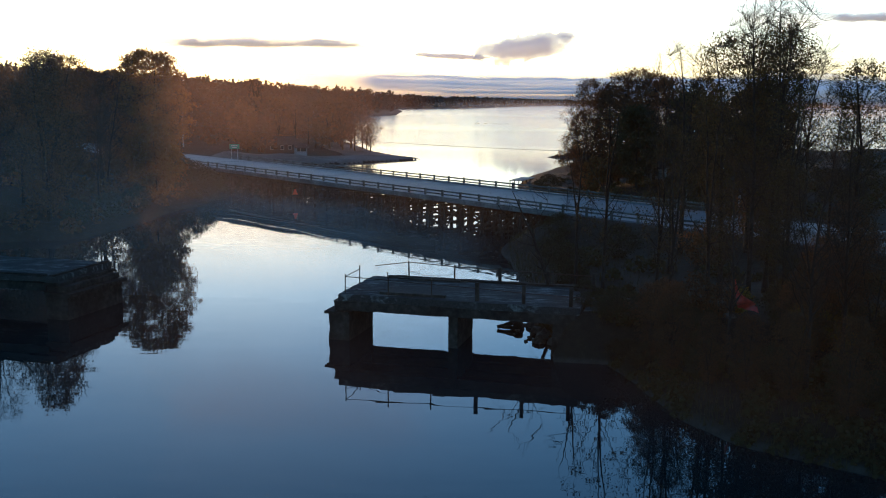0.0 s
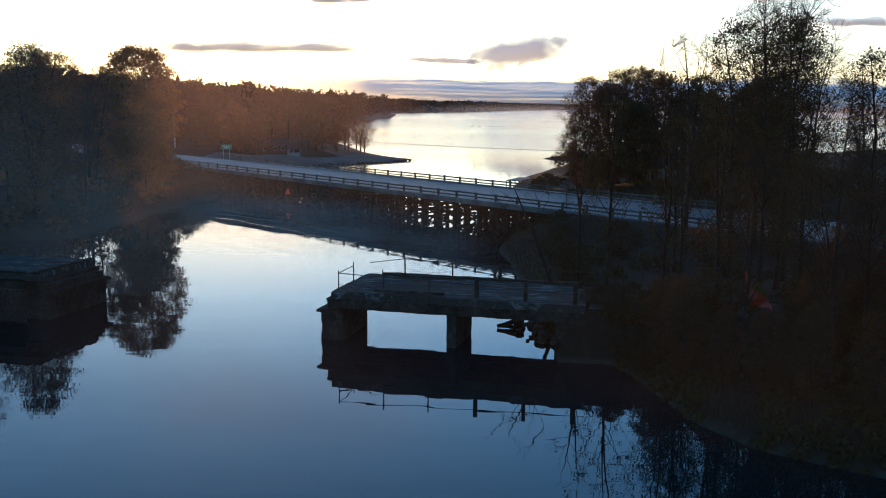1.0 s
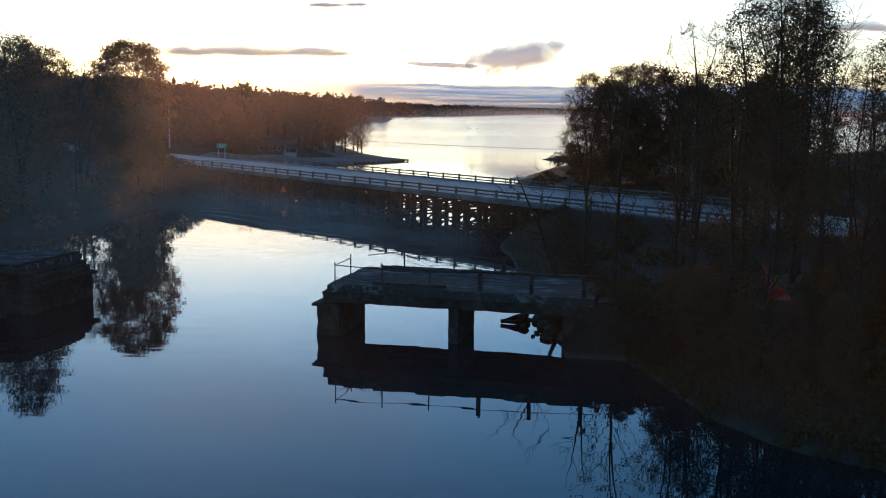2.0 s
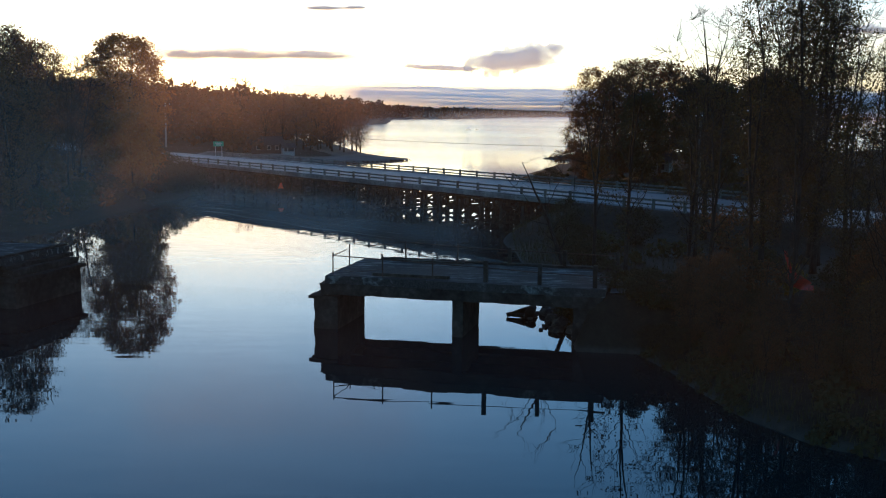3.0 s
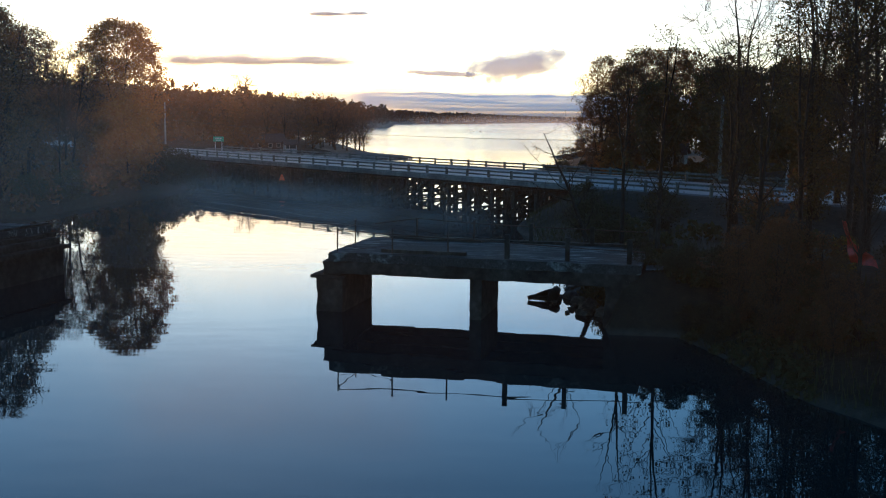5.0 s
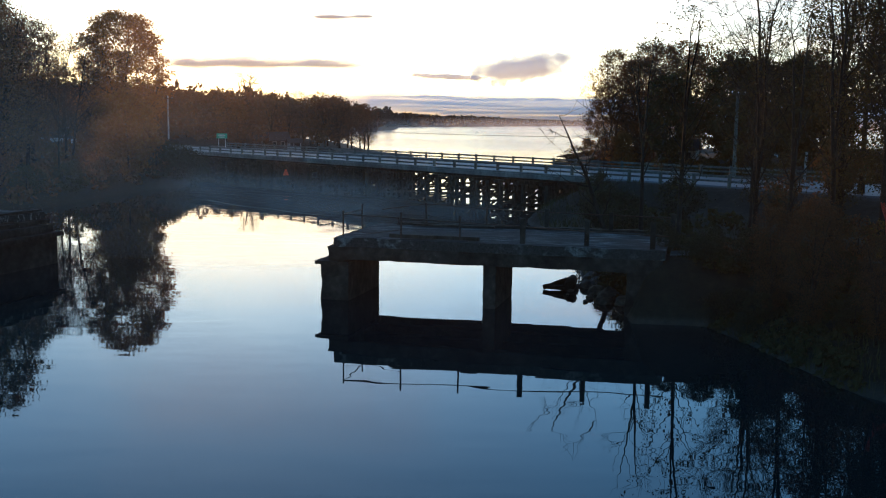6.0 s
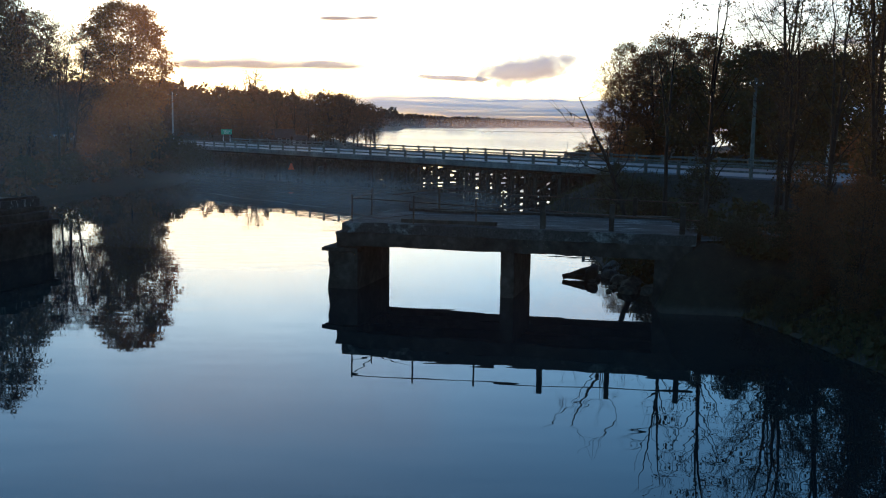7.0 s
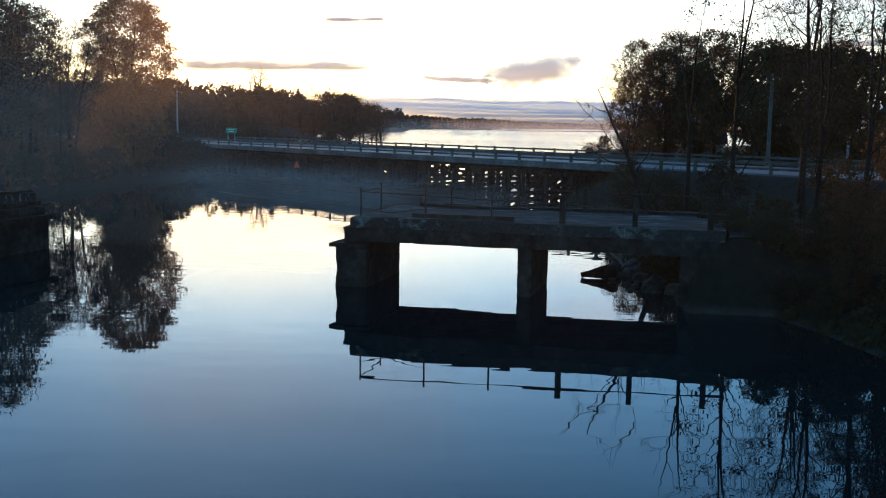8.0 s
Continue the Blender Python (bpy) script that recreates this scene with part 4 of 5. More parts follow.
# ---------------------------------------------------------------- far woods
def woods(points, seed, blades, blade, conifers=0.3, tall=(10, 16), broad=0.27):
    """Many far trees in one mesh: each a crown of loose blades round a stem."""
    r = np.random.RandomState(seed)
    verts = []
    for x, y, g in points:
        h = r.uniform(*tall)
        cone = r.uniform() < conifers
        n = blades
        u = r.uniform(0.12, 1.0, n)
        if cone:
            h *= 1.12
            rad = (1 - u) * h * 0.20 + 0.25
        else:
            rad = np.sin(np.clip(u, 0.05, 0.98) * math.pi) ** 0.6 * h * broad
        a = r.uniform(0, 6.283, n)
        q = np.sqrt(r.uniform(0.15, 1.0, n)) * rad
        c = np.stack([x + np.cos(a) * q, y + np.sin(a) * q, g - 0.5 + u * h], 1)
        d = r.normal(0, 1, (n, 3))
        d /= np.linalg.norm(d, axis=1)[:, None]
        e = np.cross(d, r.normal(0, 1, (n, 3)))
        e /= np.linalg.norm(e, axis=1)[:, None]
        s = (blade * r.uniform(0.6, 1.4, n))[:, None]
        verts.append(np.stack([c - d * s, c + e * s * 0.7, c + d * s, c - e * s * 0.7], 1).reshape(-1, 3))
    v = np.concatenate(verts)
    sh = Shape()
    return sh.add(v, [(4 * i, 4 * i + 1, 4 * i + 2, 4 * i + 3) for i in range(len(v) // 4)])


def scatter(seed, count, xr, yr, lo, hi, need=None):
    r = np.random.RandomState(seed)
    x, y = r.uniform(*xr, count * 4), r.uniform(*yr, count * 4)
    d = shore_distance(x, y)
    ok = (d > lo) & (d < hi)
    if need is not None:
        ok &= need(x, y)
    x, y = x[ok][:count], y[ok][:count]
    return np.stack([x, y, ground_height(x, y)], 1)


def off_road(x, y):
    return np.abs(x * ROAD_N[0] + y * ROAD_N[1] - ROAD_C - 7) > 16


for label, pts, seed, blades, blade, tall in (
        ("dense brown autumn woods beyond the road", scatter(1, 560, (-230, -42), (228, 470), 5, 200, off_road), 1, 150, 0.6, (9, 13.8)),
        ("wooded hillside along the lake", scatter(2, 900, (-420, -60), (460, 1000), 4, 330), 2, 110, 1.0, (17, 25)),
        ("dark wooded point on the lake", scatter(3, 500, (-420, -50), (900, 1900), 3, 300), 3, 70, 1.6, (15, 25)),
        ("far wooded shore", np.concatenate([scatter(4, 1500, (-120, 500), (1800, 4400), 3, 110), scatter(5, 1100, (400, 3000), (4100, 4700), 3, 160)]), 4, 16, 4.5, (13, 20))):
    w = part("far_woods", woods(pts, seed, blades, blade, (0.04, 0.06, 0.12, 0.04)[seed - 1], tall), M_LEAF_FAR if seed < 3 else M_LEAF_SHORE)
    tagged(w, label, "woods", kind="stuff")
under = part("thicket", woods(scatter(6, 520, (8, 75), (30, 160), 3, 60, lambda x, y: off_road(x, y) & ~((x < 24) & (y > 44) & (y < 60))), 6, 90, 0.2, 0.0, (0.6, 1.7), 0.75), M_LEAF_OLIVE)
tagged(under, "dark tangled undergrowth on the wooded bank", "undergrowth", kind="stuff")
under = part("thicket", woods(scatter(7, 260, (-95, -34), (55, 160), 1.5, 50, off_road), 7, 130, 0.28, 0.0, (1.2, 3.0), 0.7), M_LEAF_BROWN)
tagged(under, "dark tangled undergrowth under the trees", "undergrowth", kind="stuff")

under = part("thicket", woods(scatter(8, 1200, (6.0, 28), (26, 58), 0.15, 7, lambda x, y: np.abs(x + 0.7 - 0.376 * (y - 0.7)) > 1.3), 8, 80, 0.12, 0.0, (0.3, 0.9), 0.6), M_LEAF_OLIVE)
tagged(under, "low dark leafy growth on the river bank", "undergrowth", kind="stuff")

# grass on the near bank
r = np.random.RandomState(9)
gxs, gys = r.uniform(5, 34, 60000), r.uniform(18, 100, 60000)
gd = shore_distance(gxs, gys)
ok = (gd > 0.1) & (gd < 9) & (r.uniform(0, 1, 60000) < np.exp(-gd / 4))
gxs, gys = gxs[ok][:9000], gys[ok][:9000]
gzs = ground_height(gxs, gys)
a = r.uniform(0, 6.283, len(gxs))
hgt = r.uniform(0.15, 0.55, len(gxs))
lean = r.uniform(-0.3, 0.3, (len(gxs), 2))
wd = 0.03
b0 = np.stack([gxs - np.cos(a) * wd, gys - np.sin(a) * wd, gzs - 0.03], 1)
b1 = np.stack([gxs + np.cos(a) * wd, gys + np.sin(a) * wd, gzs - 0.03], 1)
tp = np.stack([gxs + lean[:, 0] * hgt, gys + lean[:, 1] * hgt, gzs + hgt], 1)
blades = Shape().add(np.stack([b0, b1, tp], 1).reshape(-1, 3), [(3 * i, 3 * i + 1, 3 * i + 2) for i in range(len(gxs))])
tagged(part("grass", blades, M_GRASS), "dry grass along the water's edge", "grass", kind="stuff")


# ---------------------------------------------------------------- clouds and mist
def build_cloud(nt, nodes, links, bsdf):
    """Loose vapour: seen through where it is thin, its thickness set by noise and by the mesh's own height."""
    out = nodes["Material Output"]
    tc = nodes.new("ShaderNodeTexCoord")
    sep = nodes.new("ShaderNodeSeparateXYZ")
    links.new(tc.outputs["Generated"], sep.inputs[0])
    f = noise_node(nt, coords(nt, (3.4, 1, 1.3), "Generated"), 2.2, 9, 0.62, 0.5)
    band = ramp(nt, sep.outputs["Z"], [(0.0, (0, 0, 0)), (0.3, (1, 1, 1)), (0.62, (0.8, 0.8, 0.8)), (1.0, (0, 0, 0))])
    ends = ramp(nt, sep.outputs["X"], [(0.0, (0, 0, 0)), (0.25, (1, 1, 1)), (0.75, (1, 1, 1)), (1.0, (0, 0, 0))])
    shape = mix(nt, 1.0, band, ends, "MULTIPLY")
    thin = nodes.new("ShaderNodeMath")
    thin.operation = "MULTIPLY_ADD"
    links.new(shape, thin.inputs[0])
    thin.inputs[1].default_value = 0.62
    links.new(f, thin.inputs[2])
    fac = ramp(nt, thin.outputs[0], [(0.62, (0, 0, 0)), (1.0, (0.93, 0.93, 0.93))])
    d = nodes.new("ShaderNodeBsdfDiffuse")
    d.inputs["Color"].default_value = (0.75, 0.75, 0.78, 1)
    t = nodes.new("ShaderNodeBsdfTranslucent")
    t.inputs["Color"].default_value = (0.8, 0.78, 0.8, 1)
    both = nodes.new("ShaderNodeMixShader")
    both.inputs[0].default_value = 0.1
    links.new(d.outputs[0], both.inputs[1])
    links.new(t.outputs[0], both.inputs[2])
    clear = nodes.new("ShaderNodeBsdfTransparent")
    ms = nodes.new("ShaderNodeMixShader")
    links.new(fac, ms.inputs[0])
    links.new(clear.outputs[0], ms.inputs[1])
    links.new(both.outputs[0], ms.inputs[2])
    links.new(ms.outputs[0], out.inputs["Surface"])


M_CLOUD = material("cloud_vapour", build_cloud)


def cloud(x, z, wide, tall, y=4500.0, label="thin grey dawn cloud over the lake"):
    """A flat far cloud, bowed like a shallow shell."""
    n, m = 24, 8
    sh = Shape()
    pts = [((i / n - 0.5) * wide, -((i / n - 0.5) ** 2) * wide * 0.15 - math.sin(math.pi * j / m) * tall * 0.3, (j / m - 0.5) * tall) for i in range(n + 1) for j in range(m + 1)]
    sh.add(pts, [(i * (m + 1) + j, (i + 1) * (m + 1) + j, (i + 1) * (m + 1) + j + 1, i * (m + 1) + j + 1) for i in range(n) for j in range(m)])
    ob = part("cloud", sh, M_CLOUD, smooth=True)
    ob.location = (x, y, z)
    return tagged(ob, label, "cloud", kind="structure")


def build_puff(nt, nodes, links, bsdf):
    """A heaped cloud: round lobes with frayed edges."""
    out = nodes["Material Output"]
    tc = nodes.new("ShaderNodeTexCoord")
    off = nodes.new("ShaderNodeMapping")
    off.inputs["Location"].default_value = (-1, 0, -1)
    off.inputs["Scale"].default_value = (2, 0, 2)
    links.new(tc.outputs["Generated"], off.inputs["Vector"])
    lens = nodes.new("ShaderNodeVectorMath")
    lens.operation = "LENGTH"
    links.new(off.outputs[0], lens.inputs[0])
    f = noise_node(nt, world_coords(nt, (0.011, 0, 0.016)), 1.0, 7, 0.55, 0.2)
    add = nodes.new("ShaderNodeMath")
    add.operation = "MULTIPLY_ADD"
    links.new(f, add.inputs[0])
    add.inputs[1].default_value = 1.15
    neg = nodes.new("ShaderNodeMath")
    neg.operation = "MULTIPLY_ADD"
    links.new(lens.outputs["Value"], neg.inputs[0])
    neg.inputs[1].default_value = -1.0
    neg.inputs[2].default_value = 0.5
    links.new(neg.outputs[0], add.inputs[2])
    fac = ramp(nt, add.outputs[0], [(0.4, (0, 0, 0)), (0.5, (0.72, 0.72, 0.72)), (0.7, (0.97, 0.97, 0.97))])
    d = nodes.new("ShaderNodeBsdfDiffuse")
    d.inputs["Color"].default_value = (0.66, 0.68, 0.74, 1)
    t = nodes.new("ShaderNodeBsdfTranslucent")
    t.inputs["Color"].default_value = (0.85, 0.85, 0.88, 1)
    both = nodes.new("ShaderNodeMixShader")
    both.inputs[0].default_value = 0.14
    links.new(d.outputs[0], both.inputs[1])
    links.new(t.outputs[0], both.inputs[2])
    clear = nodes.new("ShaderNodeBsdfTransparent")
    ms = nodes.new("ShaderNodeMixShader")
    links.new(fac, ms.inputs[0])
    links.new(clear.outputs[0], ms.inputs[1])
    links.new(both.outputs[0], ms.inputs[2])
    links.new(ms.outputs[0], out.inputs["Surface"])


M_PUFF = material("heaped_cloud", build_puff)
for x, z, wide, tall, tilt in ((300, 254, 700, 180, -9), (10, 212, 640, 36, 2), (-530, 470, 230, 28, 0), (-390, 474, 170, 24, 0)):
    puff = cloud(x, z, wide, tall, label="small puffy grey cloud over the lake" if tall > 100 else "thin grey dawn cloud over the lake")
    puff.rotation_euler = (0, radians(tilt), 0)
    puff.data.materials.clear()
    puff.data.materials.append(M_PUFF)
cloud(-860, 268, 1250, 70)
cloud(1950, 400, 900, 60)


def build_high_veil(nt, nodes, links, bsdf):
    """High thin cloud that whitens the sky, combed into long streaks."""
    out = nodes["Material Output"]
    tc = nodes.new("ShaderNodeTexCoord")
    sep = nodes.new("ShaderNodeSeparateXYZ")
    links.new(tc.outputs["Generated"], sep.inputs[0])
    f = noise_node(nt, coords(nt, (2.0, 1, 5.0), "Generated"), 1.6, 7, 0.55, 0.6)
    band = ramp(nt, sep.outputs["Z"], [(0.0, (0.2, 0.2, 0.2)), (0.2, (1, 1, 1)), (0.4, (0.8, 0.8, 0.8)), (0.85, (0, 0, 0))])
    ends = ramp(nt, sep.outputs["X"], [(0.0, (0, 0, 0)), (0.22, (1, 1, 1)), (0.85, (1, 1, 1)), (1.0, (0, 0, 0))])
    fac = mix(nt, 1.0, mix(nt, 1.0, band, ends, "MULTIPLY"), ramp(nt, f, [(0.3, (0.3, 0.3, 0.3)), (0.7, (0.62, 0.62, 0.62))]), "MULTIPLY")
    t = nodes.new("ShaderNodeBsdfTranslucent")
    t.inputs["Color"].default_value = (0.92, 0.92, 0.92, 1)
    clear = nodes.new("ShaderNodeBsdfTransparent")
    ms = nodes.new("ShaderNodeMixShader")
    links.new(fac, ms.inputs[0])
    links.new(clear.outputs[0], ms.inputs[1])
    links.new(t.outputs[0], ms.inputs[2])
    links.new(ms.outputs[0], out.inputs["Surface"])


def build_sky_warmer(nt, nodes, links, bsdf):
    """Thin low cloud sheet, lit through, added to warm the sky before the rising sun, fading away upwards and to both
    sides.
    """
    out = nodes["Material Output"]
    tc = nodes.new("ShaderNodeTexCoord")
    sep = nodes.new("ShaderNodeSeparateXYZ")
    links.new(tc.outputs["Generated"], sep.inputs[0])
    f = noise_node(nt, coords(nt, (2.0, 1, 7.0), "Generated"), 1.4, 6, 0.55, 0.5)
    band = ramp(nt, sep.outputs["Z"], [(0.0, (0.85, 0.85, 0.85)), (0.5, (0.8, 0.8, 0.8)), (0.75, (0.3, 0.3, 0.3)), (1.0, (0, 0, 0))])
    ends = ramp(nt, sep.outputs["X"], [(0.0, (0, 0, 0)), (0.36, (1, 1, 1)), (0.6, (1, 1, 1)), (1.0, (0, 0, 0))])
    fac = mix(nt, 1.0, mix(nt, 1.0, band, ends, "MULTIPLY"), ramp(nt, f, [(0.3, (0.75, 0.75, 0.75)), (0.7, (1, 1, 1))]), "MULTIPLY")
    t = nodes.new("ShaderNodeBsdfTranslucent")
    t.inputs["Color"].default_value = (0.92, 0.9, 0.86, 1)
    clear = nodes.new("ShaderNodeBsdfTransparent")
    ms = nodes.new("ShaderNodeMixShader")
    links.new(fac, ms.inputs[0])
    links.new(clear.outputs[0], ms.inputs[1])
    links.new(t.outputs[0], ms.inputs[2])
    links.new(ms.outputs[0], out.inputs["Surface"])


# Added sheet: it warms the sky by the sun and its reflection.
glow = cloud(-950, 420, 2300, 1060, 4800, label="thin cloud sheet added to warm the sky near the sun")
glow.data.materials.clear()
glow.data.materials.append(material("sky_warming_sheet", build_sky_warmer))
veil = cloud(1900, 620, 4600, 1500, 4920, label="high thin veil of cloud over the lake")
veil.data.materials.clear()
veil.data.materials.append(material("high_thin_cloud", build_high_veil))


def build_bank(nt, nodes, links, bsdf):
    """The long cloud bank: dense below, torn along its upper edge."""
    out = nodes["Material Output"]
    tc = nodes.new("ShaderNodeTexCoord")
    sep = nodes.new("ShaderNodeSeparateXYZ")
    links.new(tc.outputs["Generated"], sep.inputs[0])
    f = noise_node(nt, coords(nt, (5.0, 1, 3.0), "Generated"), 1.5, 8, 0.6, 0.3)
    streak = noise_node(nt, coords(nt, (2.6, 1, 13.0), "Generated"), 1.2, 7, 0.6, 0.6)
    add = nodes.new("ShaderNodeMath")
    add.operation = "MULTIPLY_ADD"
    links.new(f, add.inputs[0])
    add.inputs[1].default_value = 0.35
    links.new(sep.outputs["Z"], add.inputs[2])
    body = ramp(nt, add.outputs[0], [(0.4, (0.97, 0.97, 0.97)), (0.86, (0.97, 0.97, 0.97)), (0.97, (0.0, 0.0, 0.0))])
    body = mix(nt, 1.0, body, ramp(nt, streak, [(0.32, (0.82, 0.82, 0.82)), (0.55, (1, 1, 1))]), "MULTIPLY")
    ends = ramp(nt, sep.outputs["X"], [(0.0, (0, 0, 0)), (0.16, (1, 1, 1)), (0.9, (1, 1, 1)), (1.0, (0, 0, 0))])
    fac = mix(nt, 1.0, body, ends, "MULTIPLY")
    d = nodes.new("ShaderNodeBsdfDiffuse")
    d.inputs["Color"].default_value = (0.74, 0.77, 0.95, 1)
    t = nodes.new("ShaderNodeBsdfTranslucent")
    t.inputs["Color"].default_value = (0.74, 0.72, 0.74, 1)
    both = nodes.new("ShaderNodeMixShader")
    both.inputs[0].default_value = 0.012
    links.new(d.outputs[0], both.inputs[1])
    links.new(t.outputs[0], both.inputs[2])
    clear = nodes.new("ShaderNodeBsdfTransparent")
    ms = nodes.new("ShaderNodeMixShader")
    links.new(fac, ms.inputs[0])
    links.new(clear.outputs[0], ms.inputs[1])
    links.new(both.outputs[0], ms.inputs[2])
    links.new(ms.outputs[0], out.inputs["Surface"])


bank = cloud(680, 72, 3000, 232, 4380, label="long lavender cloud bank low over the far shore")
bank.data.materials.clear()
bank.data.materials.append(material("cloud_bank", build_bank))


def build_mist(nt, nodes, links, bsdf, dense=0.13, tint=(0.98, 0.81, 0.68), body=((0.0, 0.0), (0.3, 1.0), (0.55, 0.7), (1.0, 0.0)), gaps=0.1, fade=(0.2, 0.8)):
    """Loose drifting vapour or a tinted glare sheet: dense is its cover where it is thickest, body its thickness by
    height, gaps what stays between the wisps.
    """
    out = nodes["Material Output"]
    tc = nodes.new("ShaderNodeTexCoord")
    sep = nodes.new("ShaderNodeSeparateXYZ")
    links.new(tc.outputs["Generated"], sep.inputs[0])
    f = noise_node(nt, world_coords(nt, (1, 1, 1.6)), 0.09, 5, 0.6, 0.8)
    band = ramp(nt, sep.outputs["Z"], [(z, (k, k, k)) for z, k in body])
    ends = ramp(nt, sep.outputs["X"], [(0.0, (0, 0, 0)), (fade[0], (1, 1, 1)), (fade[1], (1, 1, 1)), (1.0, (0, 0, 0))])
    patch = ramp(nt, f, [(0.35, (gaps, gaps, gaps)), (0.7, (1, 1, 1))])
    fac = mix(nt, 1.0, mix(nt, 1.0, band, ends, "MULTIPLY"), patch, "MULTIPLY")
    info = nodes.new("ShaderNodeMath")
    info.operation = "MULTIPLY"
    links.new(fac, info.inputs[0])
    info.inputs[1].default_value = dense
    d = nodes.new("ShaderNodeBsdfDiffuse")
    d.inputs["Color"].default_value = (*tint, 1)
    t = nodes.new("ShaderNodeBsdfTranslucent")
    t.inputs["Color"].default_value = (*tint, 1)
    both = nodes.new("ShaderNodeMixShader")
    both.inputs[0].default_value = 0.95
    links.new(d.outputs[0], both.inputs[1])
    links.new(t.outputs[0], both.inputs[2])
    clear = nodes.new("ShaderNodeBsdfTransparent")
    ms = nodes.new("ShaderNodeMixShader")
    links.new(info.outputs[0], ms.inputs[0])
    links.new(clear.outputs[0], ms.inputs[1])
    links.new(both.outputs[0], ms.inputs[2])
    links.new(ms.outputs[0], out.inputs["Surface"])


# The default tint puts warmth into the mist's colour, offsetting blue skylight.
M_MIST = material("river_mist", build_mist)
# Added sheet with a warm tint, standing in for glare over the left bank.
M_GLARE = material("glare_sheet", functools.partial(build_mist, dense=0.165, tint=(0.85, 0.73, 0.64), body=((0.0, 0.8), (0.3, 1.0), (0.6, 0.5), (1.0, 0.0)), gaps=0.5, fade=(0.15, 0.45)))
# Orange put into this added sheet's colour imitates the sun's glow.
M_GLOW = material("sun_glow_sheet", functools.partial(build_mist, dense=0.15, tint=(0.95, 0.52, 0.32), body=((0.0, 0.0), (0.4, 0.02), (0.55, 0.9), (0.7, 1.0), (0.85, 0.0)), gaps=0.6))
M_LAKE = material("lake_mist", functools.partial(build_mist, dense=0.3, tint=(0.97, 0.88, 0.84), gaps=0.7))
# Near-clear sheet added to lift the dark tones, as lens glare does.
M_LIFT = material("dark_lift_sheet", functools.partial(build_mist, dense=0.012, gaps=0.5))


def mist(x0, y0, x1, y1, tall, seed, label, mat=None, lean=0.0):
    """A drifting curtain of mist or an added glare sheet, on the water between two places."""
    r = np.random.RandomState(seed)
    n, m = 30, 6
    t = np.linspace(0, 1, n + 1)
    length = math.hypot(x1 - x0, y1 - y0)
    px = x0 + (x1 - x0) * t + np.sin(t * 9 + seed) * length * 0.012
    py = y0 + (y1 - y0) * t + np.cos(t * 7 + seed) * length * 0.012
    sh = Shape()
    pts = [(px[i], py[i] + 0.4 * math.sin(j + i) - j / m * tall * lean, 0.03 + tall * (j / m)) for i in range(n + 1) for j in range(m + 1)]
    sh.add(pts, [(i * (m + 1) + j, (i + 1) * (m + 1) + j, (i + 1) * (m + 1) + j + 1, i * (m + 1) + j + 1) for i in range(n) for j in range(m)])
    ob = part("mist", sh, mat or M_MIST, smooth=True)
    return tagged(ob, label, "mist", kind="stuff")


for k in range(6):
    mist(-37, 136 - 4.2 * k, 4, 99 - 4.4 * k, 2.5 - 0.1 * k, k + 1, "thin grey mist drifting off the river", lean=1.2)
mist(-64, 70, 8, 58, 24, 14, "warm-tinted sheet imitating sun glare over the left bank", M_GLARE)
mist(-22, 22, 24, 21, 19, 11, "barely seen sheet added to lift the dark tones", M_LIFT)
mist(-31, 86, -1, 80, 22, 15, "orange-tinted sheet imitating sun glow before the lakeside woods", M_GLOW)
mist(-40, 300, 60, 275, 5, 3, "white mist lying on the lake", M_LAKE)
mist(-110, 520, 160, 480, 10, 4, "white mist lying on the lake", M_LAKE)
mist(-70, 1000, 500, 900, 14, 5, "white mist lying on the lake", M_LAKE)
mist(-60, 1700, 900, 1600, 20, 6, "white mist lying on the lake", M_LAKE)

# ---------------------------------------------------------------- small things
# green road sign
sign = thing("road_sign", pose(-43, 186.8, 3.4, 0, 0, 8), "green road sign on two metal posts beside the road", "sign")
part("panel", Shape().box(-0.95, 0.95, -0.03, 0.03, 1.35, 2.25, 0.02), M_GREEN, sign, "green panel")
for x in (-0.6, 0.6):
    part("post", Shape().box(x - 0.05, x + 0.05, 0.034, 0.12, -0.8, 2.2, 0.01), M_METAL, sign)
for z, w in ((1.95, 0.6), (1.6, 0.45)):
    part("line", Shape().box(-w, w, -0.036, -0.031, z - 0.035, z + 0.035), M_WHITE, sign, "pale bar of writing")


def utility_pole(x, y, z, h, label, wood):
    p = thing("utility_pole", pose(x, y, z, 0, 0, 35), label, "pole")
    part("shaft", Shape().tube([(0, 0, -0.5), (0, 0, h * 0.5), (0.05, 0, h)], [0.2, 0.17, 0.14], 10), wood, p)
    part("crossarm", Shape().box(-1.1, 1.1, -0.17, -0.05, h - 0.75, h - 0.6, 0.01), M_TIMBER, p)
    for s in (-0.95, 0.0, 0.95):
        part("insulator", Shape().tube([(s, -0.11, h - 0.6), (s, -0.11, h - 0.5), (s, -0.11, h - 0.42)], [0.04, 0.06, 0.03], 8), M_WHITE, p)
    return p


utility_pole(-64.3, 227.7, 3.2, 10.2, "bleached wooden utility pole by the road", M_POLE)
utility_pole(26.8, 105, ground_at(26.8, 105), 11.8 - ground_at(26.8, 105), "dark weathered utility pole beside the road", M_RAILWOOD)
utility_pole(40.5, 150, 3.2, 13.0, "dark weathered utility pole among trees", M_RAILWOOD)
t = np.linspace(0, 1, 30)
cable = Shape().tube(np.stack([-64.3 + 104.8 * t, 227.7 - 77.7 * t, 8.6 - 2.2 * t - 3.0 * 4 * t * (1 - t) * 0.45], 1), 0.035, 4)
